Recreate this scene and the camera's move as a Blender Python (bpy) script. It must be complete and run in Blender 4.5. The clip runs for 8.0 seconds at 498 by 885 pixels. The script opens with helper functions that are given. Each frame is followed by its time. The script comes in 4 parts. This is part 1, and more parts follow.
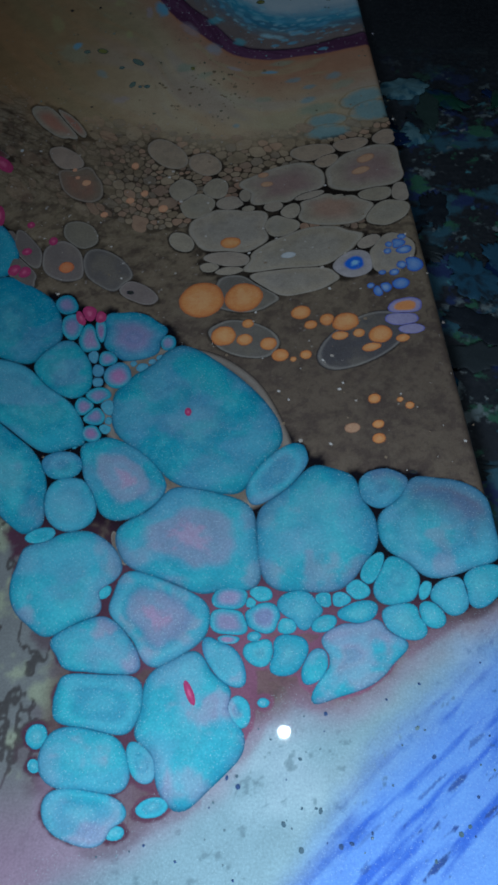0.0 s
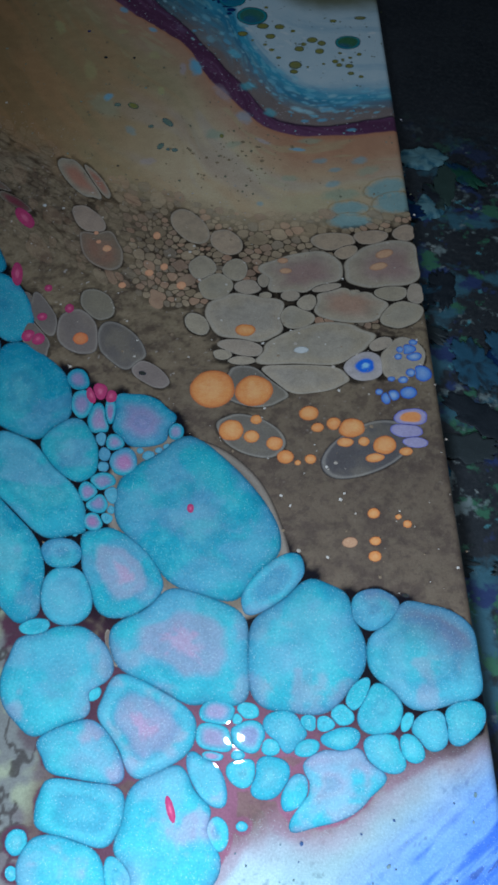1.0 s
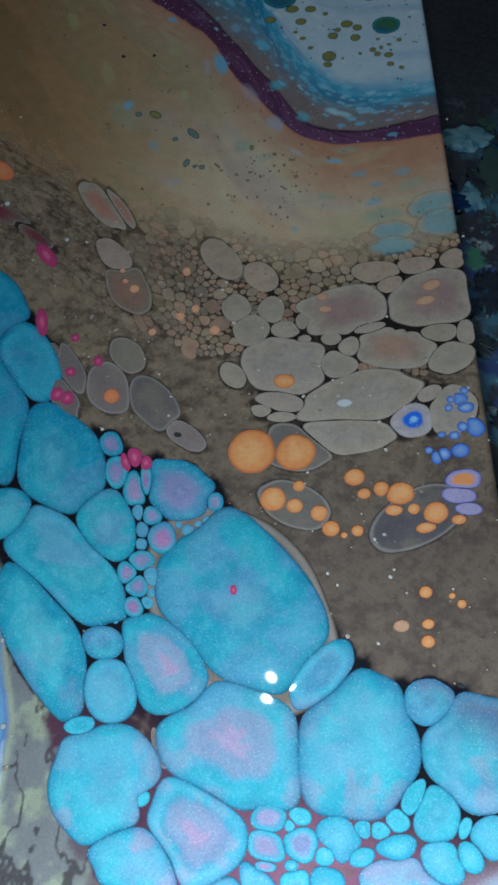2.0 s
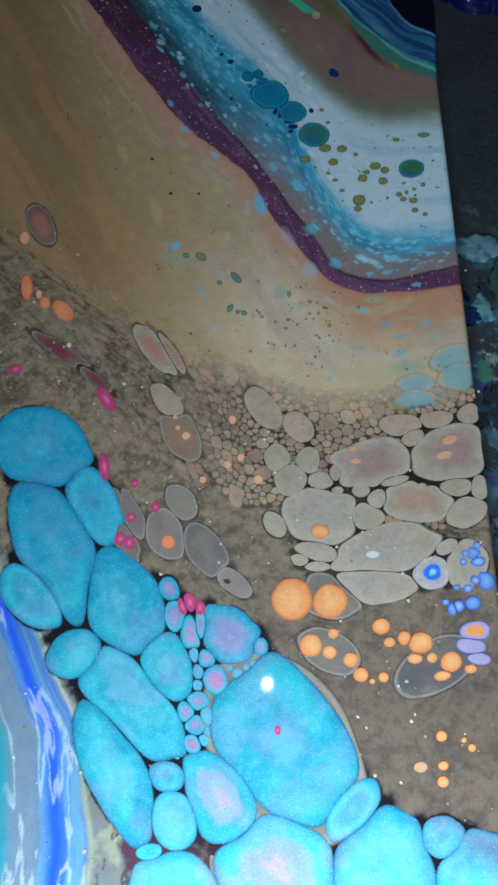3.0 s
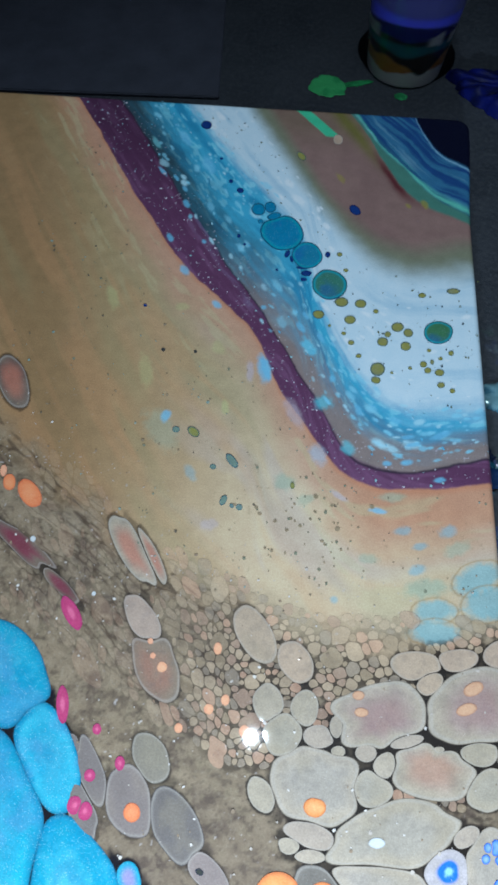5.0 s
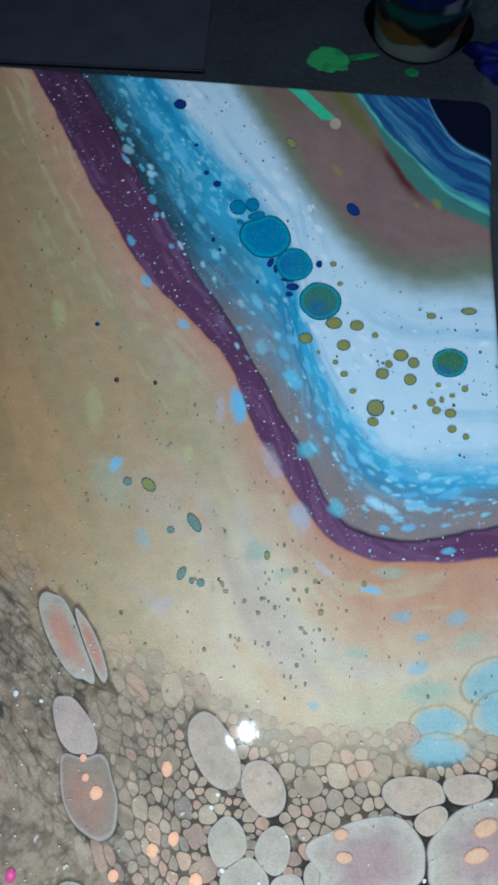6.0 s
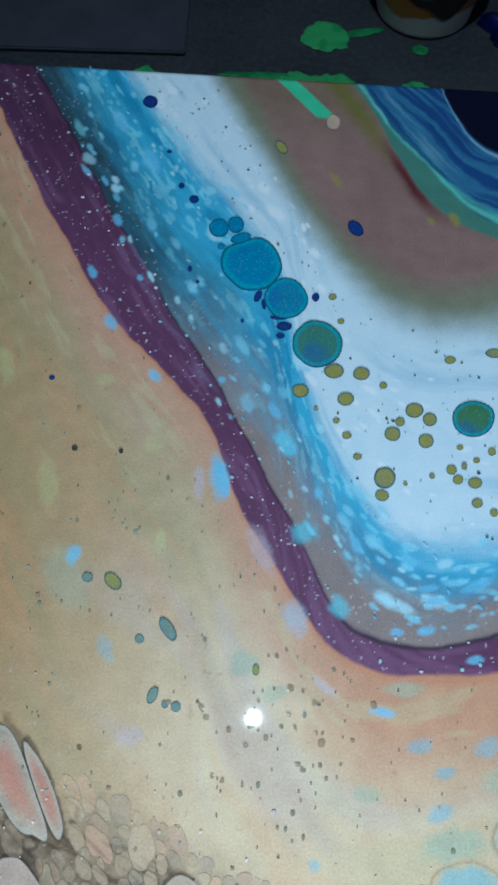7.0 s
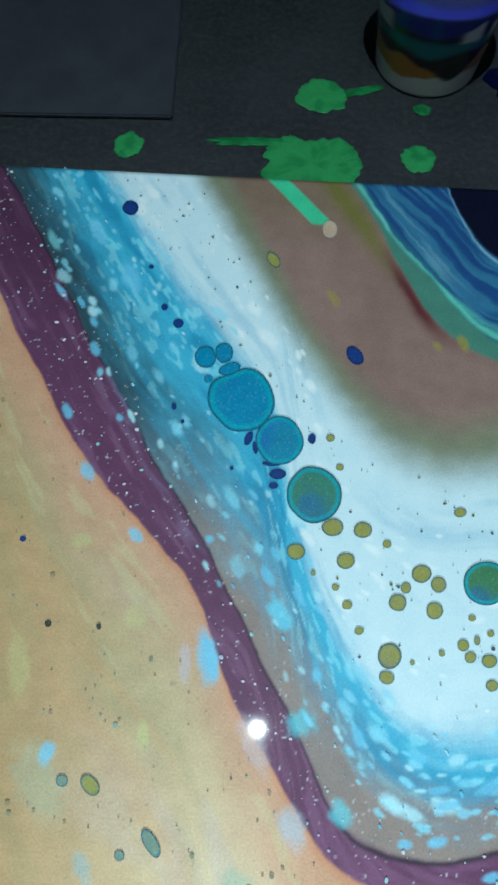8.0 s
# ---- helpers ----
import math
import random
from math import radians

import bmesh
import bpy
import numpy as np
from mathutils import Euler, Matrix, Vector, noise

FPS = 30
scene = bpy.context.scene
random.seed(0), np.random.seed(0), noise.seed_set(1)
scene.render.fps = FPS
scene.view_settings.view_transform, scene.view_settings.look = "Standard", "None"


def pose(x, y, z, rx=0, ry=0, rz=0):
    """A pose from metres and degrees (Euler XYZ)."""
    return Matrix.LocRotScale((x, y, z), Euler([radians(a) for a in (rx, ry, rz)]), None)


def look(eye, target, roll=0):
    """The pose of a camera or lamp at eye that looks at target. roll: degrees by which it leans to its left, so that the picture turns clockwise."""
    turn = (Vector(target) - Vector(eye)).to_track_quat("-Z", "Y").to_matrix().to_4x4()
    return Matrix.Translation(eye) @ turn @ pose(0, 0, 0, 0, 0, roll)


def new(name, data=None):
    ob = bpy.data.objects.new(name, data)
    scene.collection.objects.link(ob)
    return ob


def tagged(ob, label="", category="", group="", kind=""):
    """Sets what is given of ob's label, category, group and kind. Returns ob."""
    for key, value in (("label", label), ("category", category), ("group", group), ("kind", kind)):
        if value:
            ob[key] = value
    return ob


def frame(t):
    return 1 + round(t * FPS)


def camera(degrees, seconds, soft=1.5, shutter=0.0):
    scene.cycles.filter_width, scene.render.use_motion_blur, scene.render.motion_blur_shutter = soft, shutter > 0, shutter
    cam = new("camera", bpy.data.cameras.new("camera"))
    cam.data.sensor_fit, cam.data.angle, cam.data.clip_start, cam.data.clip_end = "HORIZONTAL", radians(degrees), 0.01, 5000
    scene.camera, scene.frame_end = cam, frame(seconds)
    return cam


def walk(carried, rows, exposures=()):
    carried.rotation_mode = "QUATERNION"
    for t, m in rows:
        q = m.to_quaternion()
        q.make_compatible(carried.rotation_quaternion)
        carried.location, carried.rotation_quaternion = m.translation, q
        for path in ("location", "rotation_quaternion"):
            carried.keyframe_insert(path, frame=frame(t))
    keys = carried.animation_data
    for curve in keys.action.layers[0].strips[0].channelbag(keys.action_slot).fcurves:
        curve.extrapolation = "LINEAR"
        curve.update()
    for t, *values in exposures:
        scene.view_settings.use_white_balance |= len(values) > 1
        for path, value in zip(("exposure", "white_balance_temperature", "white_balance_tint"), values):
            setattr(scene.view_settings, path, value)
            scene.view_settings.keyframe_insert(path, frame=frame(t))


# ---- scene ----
cam = camera(38.0, 8.0, soft=3.1)
PATH = [
    (0, (0.04, -0.017, 0.287), (-0.199, 1.032, -1.398), -6.5),
    (0.5, (0.036, -0.001, 0.301), (-0.167, 1.114, -1.347), -1.5),
    (1, (0.027, 0.01, 0.31), (-0.147, 1.058, -1.384), 2.0),
    (1.2, (0.033, 0.018, 0.311), (-0.237, 0.977, -1.424), -4.9),
    (2.3, (0.004, 0.071, 0.339), (-0.165, 0.934, -1.457), -0.5),
    (2.5, (-0.001, 0.08, 0.362), (-0.135, 0.926, -1.445), 1.4),
    (3, (-0.015, 0.098, 0.387), (-0.204, 0.925, -1.424), -1.1),
    (3.5, (-0.021, 0.111, 0.382), (-0.21, 0.925, -1.436), -0.4),
    (4, (-0.024, 0.14, 0.386), (-0.213, 0.994, -1.412), 0.3),
    (4.5, (-0.024, 0.17, 0.391), (-0.235, 1.073, -1.381), 0.1),
    (4.7, (-0.035, 0.18, 0.385), (-0.224, 1.063, -1.399), 2.3),
    (5.8, (-0.032, 0.235, 0.356), (-0.278, 1.083, -1.438), -1.2),
    (6, (-0.034, 0.248, 0.338), (-0.232, 1.064, -1.477), 1.9),
    (6.5, (-0.037, 0.275, 0.315), (-0.241, 1.051, -1.517), 0.8),
    (7, (-0.041, 0.3, 0.31), (-0.229, 1.04, -1.538), 0.4),
    (7.5, (-0.047, 0.333, 0.318), (-0.221, 1.074, -1.531), 1.1),
    (8, (-0.052, 0.359, 0.31), (-0.24, 1.069, -1.55), -0.8),
]
walk(cam, [(t, look(eye, target, roll)) for t, eye, target, roll in PATH],
     exposures=((0.0, -2.38, 6150, 10), (0.5, -1.85, 6200, 10), (1.0, -1.5, 6300, 10), (2.5, -1.1, 6350, 10), (3.0, -0.4, 6400, 8), (3.5, -0.25, 6420, 10), (4.0, 0.02, 6400, 10), (4.5, 0.22, 6350, 10),
                (6.0, 0.42, 5900, 8), (7.0, 0.46, 5950, 6), (7.6, 0.75, 6300, -1), (8.0, 0.88, 6650, -4)))

# ---- world, light ----
world = bpy.data.worlds.new("dim_room")
scene.world = world
world.use_nodes = True
world.node_tree.nodes["Background"].inputs[0].default_value = (0.55, 0.75, 1.0, 1)
world.node_tree.nodes["Background"].inputs[1].default_value = 0.022

# two added lamps stand in for the flash carried along with the camera
# fixed point lamp past the near end, to brighten that end
torch_stand_in = bpy.data.lights.new("torch_stand_in", "POINT")
torch_stand_in.energy, torch_stand_in.color, torch_stand_in.shadow_soft_size = 9.6, (0.79, 0.95, 1.07), 0.006
new("torch_stand_in", torch_stand_in).location = (0.055, -0.09, 0.255)
# added fill spot with no real source: carries the highlight, lifts the far end
lamp = bpy.data.lights.new("fill_spot", "SPOT")
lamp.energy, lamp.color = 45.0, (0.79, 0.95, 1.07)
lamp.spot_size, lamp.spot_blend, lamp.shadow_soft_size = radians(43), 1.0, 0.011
new("fill_spot", lamp).matrix_world = look((-0.04, 0.36, 1.95), (-0.03, 0.29, 0.0))

MM = 0.001
TOP = 0.088                       # height of the painted face over the table
W, H = 406.0, 610.0               # painting, mm
KX, KY, TURNED = 0.0045, 0.5712, 10.3   # its far right corner, and how far it is turned


# ---- materials ----
def lin(r, g, b):
    """Linear colour from 0..255 display values."""
    return tuple(((v / 255 + 0.055) / 1.055) ** 2.4 if v > 10 else v / 255 / 12.92 for v in (r, g, b))


def material(name, rough=0.5, metal=0.0):
    m = bpy.data.materials.new(name)
    m.use_nodes = True
    nt = m.node_tree
    b = nt.nodes["Principled BSDF"]
    b.inputs["Roughness"].default_value = rough
    b.inputs["Metallic"].default_value = metal
    return m, nt, b


def node(nt, kind, **sets):
    n = nt.nodes.new(kind)
    for k, v in sets.items():
        n.inputs[k].default_value = v
    return n


def mix(nt, fac, a, b, how="MIX"):
    """A colour mix; each of fac, a, b is a socket or a value."""
    n = nt.nodes.new("ShaderNodeMix")
    n.data_type, n.blend_type = "RGBA", how
    for i, v in ((0, fac), (6, a), (7, b)):
        if hasattr(v, "is_output"):
            nt.links.new(v, n.inputs[i])
        else:
            n.inputs[i].default_value = (*v, 1) if isinstance(v, tuple) and len(v) == 3 else v
    return n.outputs[2]


def ramp(nt, src, a, b):
    n = nt.nodes.new("ShaderNodeMapRange")
    n.inputs[1].default_value, n.inputs[2].default_value = a, b
    nt.links.new(src, n.inputs[0])
    return n.outputs[0]


def coords(nt, scale=(1, 1, 1)):
    t = nt.nodes.new("ShaderNodeTexCoord")
    m = nt.nodes.new("ShaderNodeMapping")
    m.inputs["Scale"].default_value = scale
    nt.links.new(t.outputs["Object"], m.inputs[0])
    return m.outputs[0]


def noise_tex(nt, vec, scale, detail=4.0, rough=0.6):
    n = node(nt, "ShaderNodeTexNoise", Scale=scale, Detail=detail, Roughness=rough)
    nt.links.new(vec, n.inputs["Vector"])
    return n.outputs["Fac"]


def bump(nt, b, src, strength, dist):
    n = node(nt, "ShaderNodeBump", Strength=strength, Distance=dist)
    nt.links.new(src, n.inputs["Height"])
    nt.links.new(n.outputs[0], b.inputs["Normal"])


def wet_paint():
    """Glossy poured acrylic: pigment from the colour layer, mica glints painted as pale flecks by its alpha, fine
    grain.
    """
    m, nt, b = material("wet_paint", 0.45)
    at = nt.nodes.new("ShaderNodeAttribute")
    at.attribute_name = "pigment"
    vec = coords(nt)
    grain = ramp(nt, noise_tex(nt, vec, 1500, 3, 0.7), 0.25, 0.75)
    cloud = ramp(nt, noise_tex(nt, vec, 130, 4, 0.6), 0.3, 0.7)
    col = mix(nt, 0.19, at.outputs["Color"], mix(nt, grain, (0.0, 0.0, 0.0), (1.0, 1.0, 1.0)), "OVERLAY")
    col = mix(nt, 0.10, col, mix(nt, cloud, (0.08, 0.08, 0.08), (0.92, 0.92, 0.92)), "OVERLAY")
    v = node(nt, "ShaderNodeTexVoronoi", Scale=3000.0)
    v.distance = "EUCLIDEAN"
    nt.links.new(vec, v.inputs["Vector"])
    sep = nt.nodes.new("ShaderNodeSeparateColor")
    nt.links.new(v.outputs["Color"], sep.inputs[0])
    glint_fleck = ramp(nt, sep.outputs[0], 0.80, 0.98)
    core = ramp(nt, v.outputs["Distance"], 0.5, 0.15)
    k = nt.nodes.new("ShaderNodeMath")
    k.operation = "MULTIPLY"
    nt.links.new(glint_fleck, k.inputs[0]), nt.links.new(core, k.inputs[1])
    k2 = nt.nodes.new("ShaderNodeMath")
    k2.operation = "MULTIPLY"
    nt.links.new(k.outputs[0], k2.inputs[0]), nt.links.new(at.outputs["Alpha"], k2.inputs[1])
    # glints of the mica are put into the base colour as pale flecks
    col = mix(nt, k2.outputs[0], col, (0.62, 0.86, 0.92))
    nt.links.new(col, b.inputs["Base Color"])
    b.inputs["Coat Weight"].default_value = 0.8
    b.inputs["Coat Roughness"].default_value = 0.02
    b.inputs["Specular IOR Level"].default_value = 0.12
    bump(nt, b, noise_tex(nt, vec, 420, 3, 0.6), 0.05, 0.0004)
    return m


def rough_cover():
    """The dark work-table cover: worn grey with old paint rubbed in."""
    m, nt, b = material("table_cover", 0.55)
    vec = coords(nt)
    c = mix(nt, ramp(nt, noise_tex(nt, vec, 14, 6, 0.65), 0.35, 0.7), (0.013, 0.018, 0.026), (0.032, 0.038, 0.048))
    c = mix(nt, ramp(nt, noise_tex(nt, vec, 300, 4, 0.7), 0.45, 0.8), c, (0.055, 0.061, 0.070))
    # paint trodden into the cover beside the painting
    pos = nt.nodes.new("ShaderNodeSeparateXYZ")
    nt.links.new(vec, pos.inputs[0])
    side = nt.nodes.new("ShaderNodeMath")
    side.operation = "MULTIPLY_ADD"
    side.inputs[1].default_value = 0.176
    nt.links.new(pos.outputs[1], side.inputs[0]), nt.links.new(pos.outputs[0], side.inputs[2])
    near_edge = ramp(nt, side.outputs[0], 0.02, 0.07)
    reach_y = ramp(nt, pos.outputs[1], 0.50, 0.40)
    for scale, lo, hi, tint in ((34, 0.52, 0.60, (0.05, 0.15, 0.21)), (47, 0.56, 0.62, (0.03, 0.055, 0.17)), (55, 0.58, 0.63, (0.05, 0.18, 0.11)),
                                (62, 0.60, 0.66, (0.22, 0.28, 0.29)), (80, 0.63, 0.68, (0.10, 0.34, 0.40)), (120, 0.64, 0.70, (0.34, 0.38, 0.38))):
        shift = nt.nodes.new("ShaderNodeMapping")
        shift.inputs["Location"].default_value = (scale * 0.37, scale * 0.11, scale * 0.05)
        nt.links.new(vec, shift.inputs[0])
        w = ramp(nt, noise_tex(nt, shift.outputs[0], scale, 5, 0.6), lo, hi)
        for other in (near_edge, reach_y):
            k = nt.nodes.new("ShaderNodeMath")
            k.operation = "MULTIPLY"
            nt.links.new(w, k.inputs[0]), nt.links.new(other, k.inputs[1])
            w = k.outputs[0]
        c = mix(nt, w, c, tint)
    nt.links.new(c, b.inputs["Base Color"])
    bump(nt, b, noise_tex(nt, vec, 90, 6, 0.7), 0.5, 0.002)
    return m


def plain(name, a, b_, scale, rough=0.7, depth=0.001):
    m, nt, b = material(name, rough)
    vec = coords(nt)
    c = mix(nt, ramp(nt, noise_tex(nt, vec, scale, 6, 0.65), 0.3, 0.7), a, b_)
    nt.links.new(c, b.inputs["Base Color"])
    bump(nt, b, noise_tex(nt, vec, scale * 6, 4, 0.6), 0.4, depth)
    return m


def clear_plastic():
    m, nt, b = material("clear_plastic", 0.08)
    b.inputs["Base Color"].default_value = (0.25, 0.28, 0.30, 1)
    b.inputs["Alpha"].default_value = 0.05
    return m


PAINT = wet_paint()
COVER = rough_cover()
BOARD = plain("grey_board", (0.024, 0.028, 0.044), (0.044, 0.050, 0.072), 40)
PAPER = plain("white_paper", (0.62, 0.63, 0.68), (0.75, 0.76, 0.80), 60)
CANVAS = plain("canvas_cloth", (0.06, 0.06, 0.07), (0.16, 0.16, 0.17), 200)
CLEAR = clear_plastic()
WALL = plain("dark_wall", (0.05, 0.05, 0.06), (0.08, 0.08, 0.09), 3)
CUPWHITE = plain("white_plastic", (0.6, 0.6, 0.6), (0.7, 0.7, 0.7), 20, 0.35, 0.0002)


# ---- mesh helpers ----
def link_mesh(name, verts, faces, colours, mat, parent=None, smooth=True):
    """One mesh object; colours: an array of r, g, b, flecks, one for each vertex, or None."""
    me = bpy.data.meshes.new(name)
    me.from_pydata([tuple(v) for v in verts], [], faces)
    if colours is not None:
        at = me.color_attributes.new("pigment", "FLOAT_COLOR", "POINT")
        at.data.foreach_set("color", np.asarray(colours, np.float32).ravel())
    me.materials.append(mat)
    me.polygons.foreach_set("use_smooth", [smooth] * len(me.polygons))
    ob = new(name, me)
    ob.parent = parent
    return ob


def part(name, bm, mat, parent=None, label=""):
    me = bpy.data.meshes.new(name)
    bm.to_mesh(me)
    bm.free()
    me.materials.append(mat)
    ob = new(name, me)
    ob.parent = parent
    return tagged(ob, label) if label else ob


def box(x0, x1, y0, y1, z0, z1, bevel=0.0):
    bm = bmesh.new()
    bmesh.ops.create_cube(bm, size=1.0)
    bmesh.ops.transform(bm, matrix=Matrix.Translation(((x0 + x1) / 2, (y0 + y1) / 2, (z0 + z1) / 2)) @ Matrix.Diagonal((x1 - x0, y1 - y0, z1 - z0, 1)), verts=bm.verts)
    if bevel:
        bmesh.ops.bevel(bm, geom=bm.edges[:], offset=bevel, segments=3, affect="EDGES")
    return bm


def hash01(ix, iy, seed):
    h = np.sin(ix * 127.1 + iy * 311.7 + seed * 74.7) * 43758.5453
    return h - np.floor(h)


def vnoise(x, y, seed=0):
    x, y = np.asarray(x, float), np.asarray(y, float)
    ix, iy = np.floor(x), np.floor(y)
    fx, fy = x - ix, y - iy
    fx, fy = fx * fx * (3 - 2 * fx), fy * fy * (3 - 2 * fy)
    a, b = hash01(ix, iy, seed), hash01(ix + 1, iy, seed)
    c, d = hash01(ix, iy + 1, seed), hash01(ix + 1, iy + 1, seed)
    return (a * (1 - fx) + b * fx) * (1 - fy) + (c * (1 - fx) + d * fx) * fy


def fbm(x, y, seed=0, octaves=4):
    s, k, t = 0.0, 0.5, 0.0
    for i in range(octaves):
        s = s + k * vnoise(x * 2 ** i, y * 2 ** i, seed + 7 * i)
        t += k
        k *= 0.55
    return s / t


def step(a, b, v):
    t = np.clip((v - a) / (b - a), 0, 1)
    return t * t * (3 - 2 * t)


def over(base, tint, k):
    """base (n, 3) covered by tint with the cover k (n,)."""
    return base * (1 - k[:, None]) + np.asarray(tint) * k[:, None]


# ---- the painting ----
painting = new("poured_painting")
painting.matrix_world = pose(KX, KY, TOP, 0, 0, TURNED)
tagged(painting, "glossy wet poured acrylic painting with turquoise cells, tan and purple bands", "painting")


def curve(xs, ys):
    """A flow line across the painting, as a function of x; it runs on straight past its ends."""
    xs, ys = np.array(xs, float), np.array(ys, float)
    s0, s1 = (ys[1] - ys[0]) / (xs[1] - xs[0]), (ys[-1] - ys[-2]) / (xs[-1] - xs[-2])
    xs = np.concatenate(([xs[0] - 300], xs, [xs[-1] + 60]))
    ys = np.concatenate(([ys[0] - 300 * s0], ys, [ys[-1] + 60 * s1]))
    fine = np.arange(xs[0], xs[-1], 1.0)
    vals = np.interp(fine, xs, ys)
    soft = np.exp(-0.5 * (np.arange(-9, 10) / 3.5) ** 2)
    mid = np.convolve(np.pad(vals, 9, mode="reflect", reflect_type="odd"), soft / soft.sum(), mode="valid")
    return lambda x: np.interp(x, fine, mid)


TAN_EDGE = curve((-238, -205, -175, -147, -115, -80, -45, -20, -2), (-209, -238, -257, -280, -293, -306, -303, -298, -288))
PURPLE_LOW = curve((-202, -186, -159, -141, -125, -111, -107, -103, -101, -94, -86, -79, -73, -65, -53, -40, -27), (-46, -73, -113, -133, -148, -163, -174, -186, -192, -200, -211, -221, -228, -234, -238, -237, -235))
PURPLE_HIGH = curve((-196, -178, -160, -144, -135, -121, -110, -104, -96, -90, -82, -76, -69, -62, -51, -40, -26), (-14, -43, -77, -96, -115, -133, -149, -160, -174, -186, -197, -211, -222, -227, -230, -230, -226))
BLUE_LOW = curve((-192, -169, -149, -132, -116, -99, -88, -76, -62, -45, -32, -18), (-4, -44, -83, -110, -131, -154, -172, -193, -210, -219, -219, -214))
WHITE_LOW = curve((-162, -136, -111, -92, -87, -80, -70, -57, -40, -17), (-2, -41, -73, -96, -125, -149, -173, -190, -198, -196))
WHITE_HIGH = curve((-125, -105, -86, -70, -56, -38, -12), (-1, -36, -69, -92, -107, -115, -111))
MAUVE_LOW = curve((-114, -96, -81, -68, -52, -33, -10), (-2, -35, -64, -81, -95, -99, -92))
MAUVE_HIGH = curve((-70, -56, -47, -38, -26, -10), (-1, -24, -48, -65, -75, -81))
TEAL_LOW = curve((-67, -49, -34, -22, -9), (-2, -31, -52, -67, -74))
NAVY_LOW = curve((-32, -27, -17, -7), (0, -19, -32, -38))
CELLS_LOW = curve((-142, -129, -111, -90, -80, -65, -56, -39, -26, -9), (-578, -571, -564, -553, -541, -534, -539, -528, -521, -516))
DEEPBLUE = curve((-72, -60, -46, -30, -12), (-582, -569, -554, -541, -530))


# cells: x, y, half axes in mm from the far right corner, and their turn in degrees
CELLS = []


def store(style, sheet):
    return lambda x, y, a, b, deg: CELLS.append((style, sheet, x, y, a, b, deg))


blue, blueheart, bluesmall, pinkblue = store("blue", 1), store("blueheart", 1), store("bluesmall", 1), store("pinkblue", 1)
grey, mauve, whiteblue = store("grey", 2), store("mauve", 2), store("whiteblue", 2)
pink, orange, bluedot, lilac = store("pink", 3), store("orange", 3), store("bluedot", 3), store("lilac", 3)
greencell, greendot, navydot = store("greencell", 3), store("greendot", 3), store("navydot", 3)
greyedge, paledot = store("greyedge", 4), store("paledot", 3)
skyblob, tandot = store("skyblob", 0), store("tandot", 3)

blue(-161.3, -396.9, 25.9, 15.3, -53)
blue(-140.9, -421.9, 15.1, 10.2, -64)
blue(-152.9, -434.1, 29.7, 12.5, -44)
blue(-157.4, -459.2, 25.6, 10.2, -58)
blue(-176.8, -417.7, 11.5, 9.1, 12)
blue(-204.8, -326.8, 24.0, 17.9, -38)
blue(-178.0, -353.2, 20.2, 10.3, -59)
blue(-191.5, -373.5, 36.0, 15.5, -58)
blue(-198.4, -394.6, 16.4, 9.8, -44)
blue(-94.9, -449.3, 34.8, 23.9, -53)
blue(-57.6, -491.4, 21.2, 18.5, 88)
blue(-68.4, -471.2, 13.1, 7.5, 45)
blue(-20.3, -493.6, 18.2, 16.3, 8)
blue(-132.2, -502.2, 16.4, 14.9, -31)
blue(-120.5, -521.7, 13.6, 9.3, -16)
blue(-119.7, -537.4, 12.9, 9.2, -16)
blue(-122.3, -551.3, 11.5, 8.7, -20)
blue(-123.4, -563.7, 9.6, 6.2, -12)
blue(-95.3, -541.4, 20.7, 14.9, 59)
blue(-108.3, -552.8, 6.6, 4.1, -58)
blue(-86.7, -529.8, 10.3, 6.1, -61)
blue(-83.6, -541.6, 5.8, 4.2, -80)
blue(-51.4, -529.3, 14.3, 8.8, 27)
blue(-60.3, -531.2, 6.8, 4.7, 53)
blue(-35.6, -478.8, 8.0, 6.6, 22)

blueheart(-115.1, -468.7, 18.2, 12.7, -55)
blueheart(-95.0, -489.8, 22.2, 19.3, -34)
blueheart(-105.7, -514.5, 16.3, 13.6, -39)

bluesmall(-36.0, -508.3, 7.8, 7.1, -77)
bluesmall(-42.2, -504.9, 6.5, 3.5, 54)
bluesmall(-35.6, -520.5, 6.4, 5.1, 9)
bluesmall(-28.4, -519.2, 4.2, 3.6, 19)
bluesmall(-28.4, -512.2, 3.3, 2.0, 59)
bluesmall(-20.5, -513.5, 7.4, 5.1, 23)
bluesmall(-13.0, -511.5, 8.2, 5.4, 26)
bluesmall(-137.0, -461.3, 6.8, 5.4, -18)
bluesmall(-133.3, -475.6, 9.7, 8.1, -55)
bluesmall(-141.4, -486.4, 4.6, 2.8, 4)
bluesmall(-64.2, -515.5, 7.1, 6.2, 3)
bluesmall(-68.0, -519.3, 3.8, 3.0, -0)
bluesmall(-57.3, -513.0, 3.6, 2.7, 2)
bluesmall(-52.8, -513.1, 3.6, 2.5, 2)
bluesmall(-58.5, -519.9, 4.1, 2.7, 0)
bluesmall(-47.4, -510.4, 3.9, 3.2, 6)
bluesmall(-48.0, -517.9, 5.1, 3.4, 2)
bluesmall(-76.1, -526.9, 5.3, 3.8, -2)
bluesmall(-68.8, -527.8, 6.2, 4.9, -0)
bluesmall(-77.6, -522.5, 2.0, 1.8, -4)
bluesmall(-75.0, -510.2, 3.3, 2.4, -2)
bluesmall(-78.0, -512.5, 2.0, 1.8, -88)
bluesmall(-127.6, -423.5, 3.2, 2.4, -75)
bluesmall(-129.7, -416.3, 3.8, 2.2, -80)
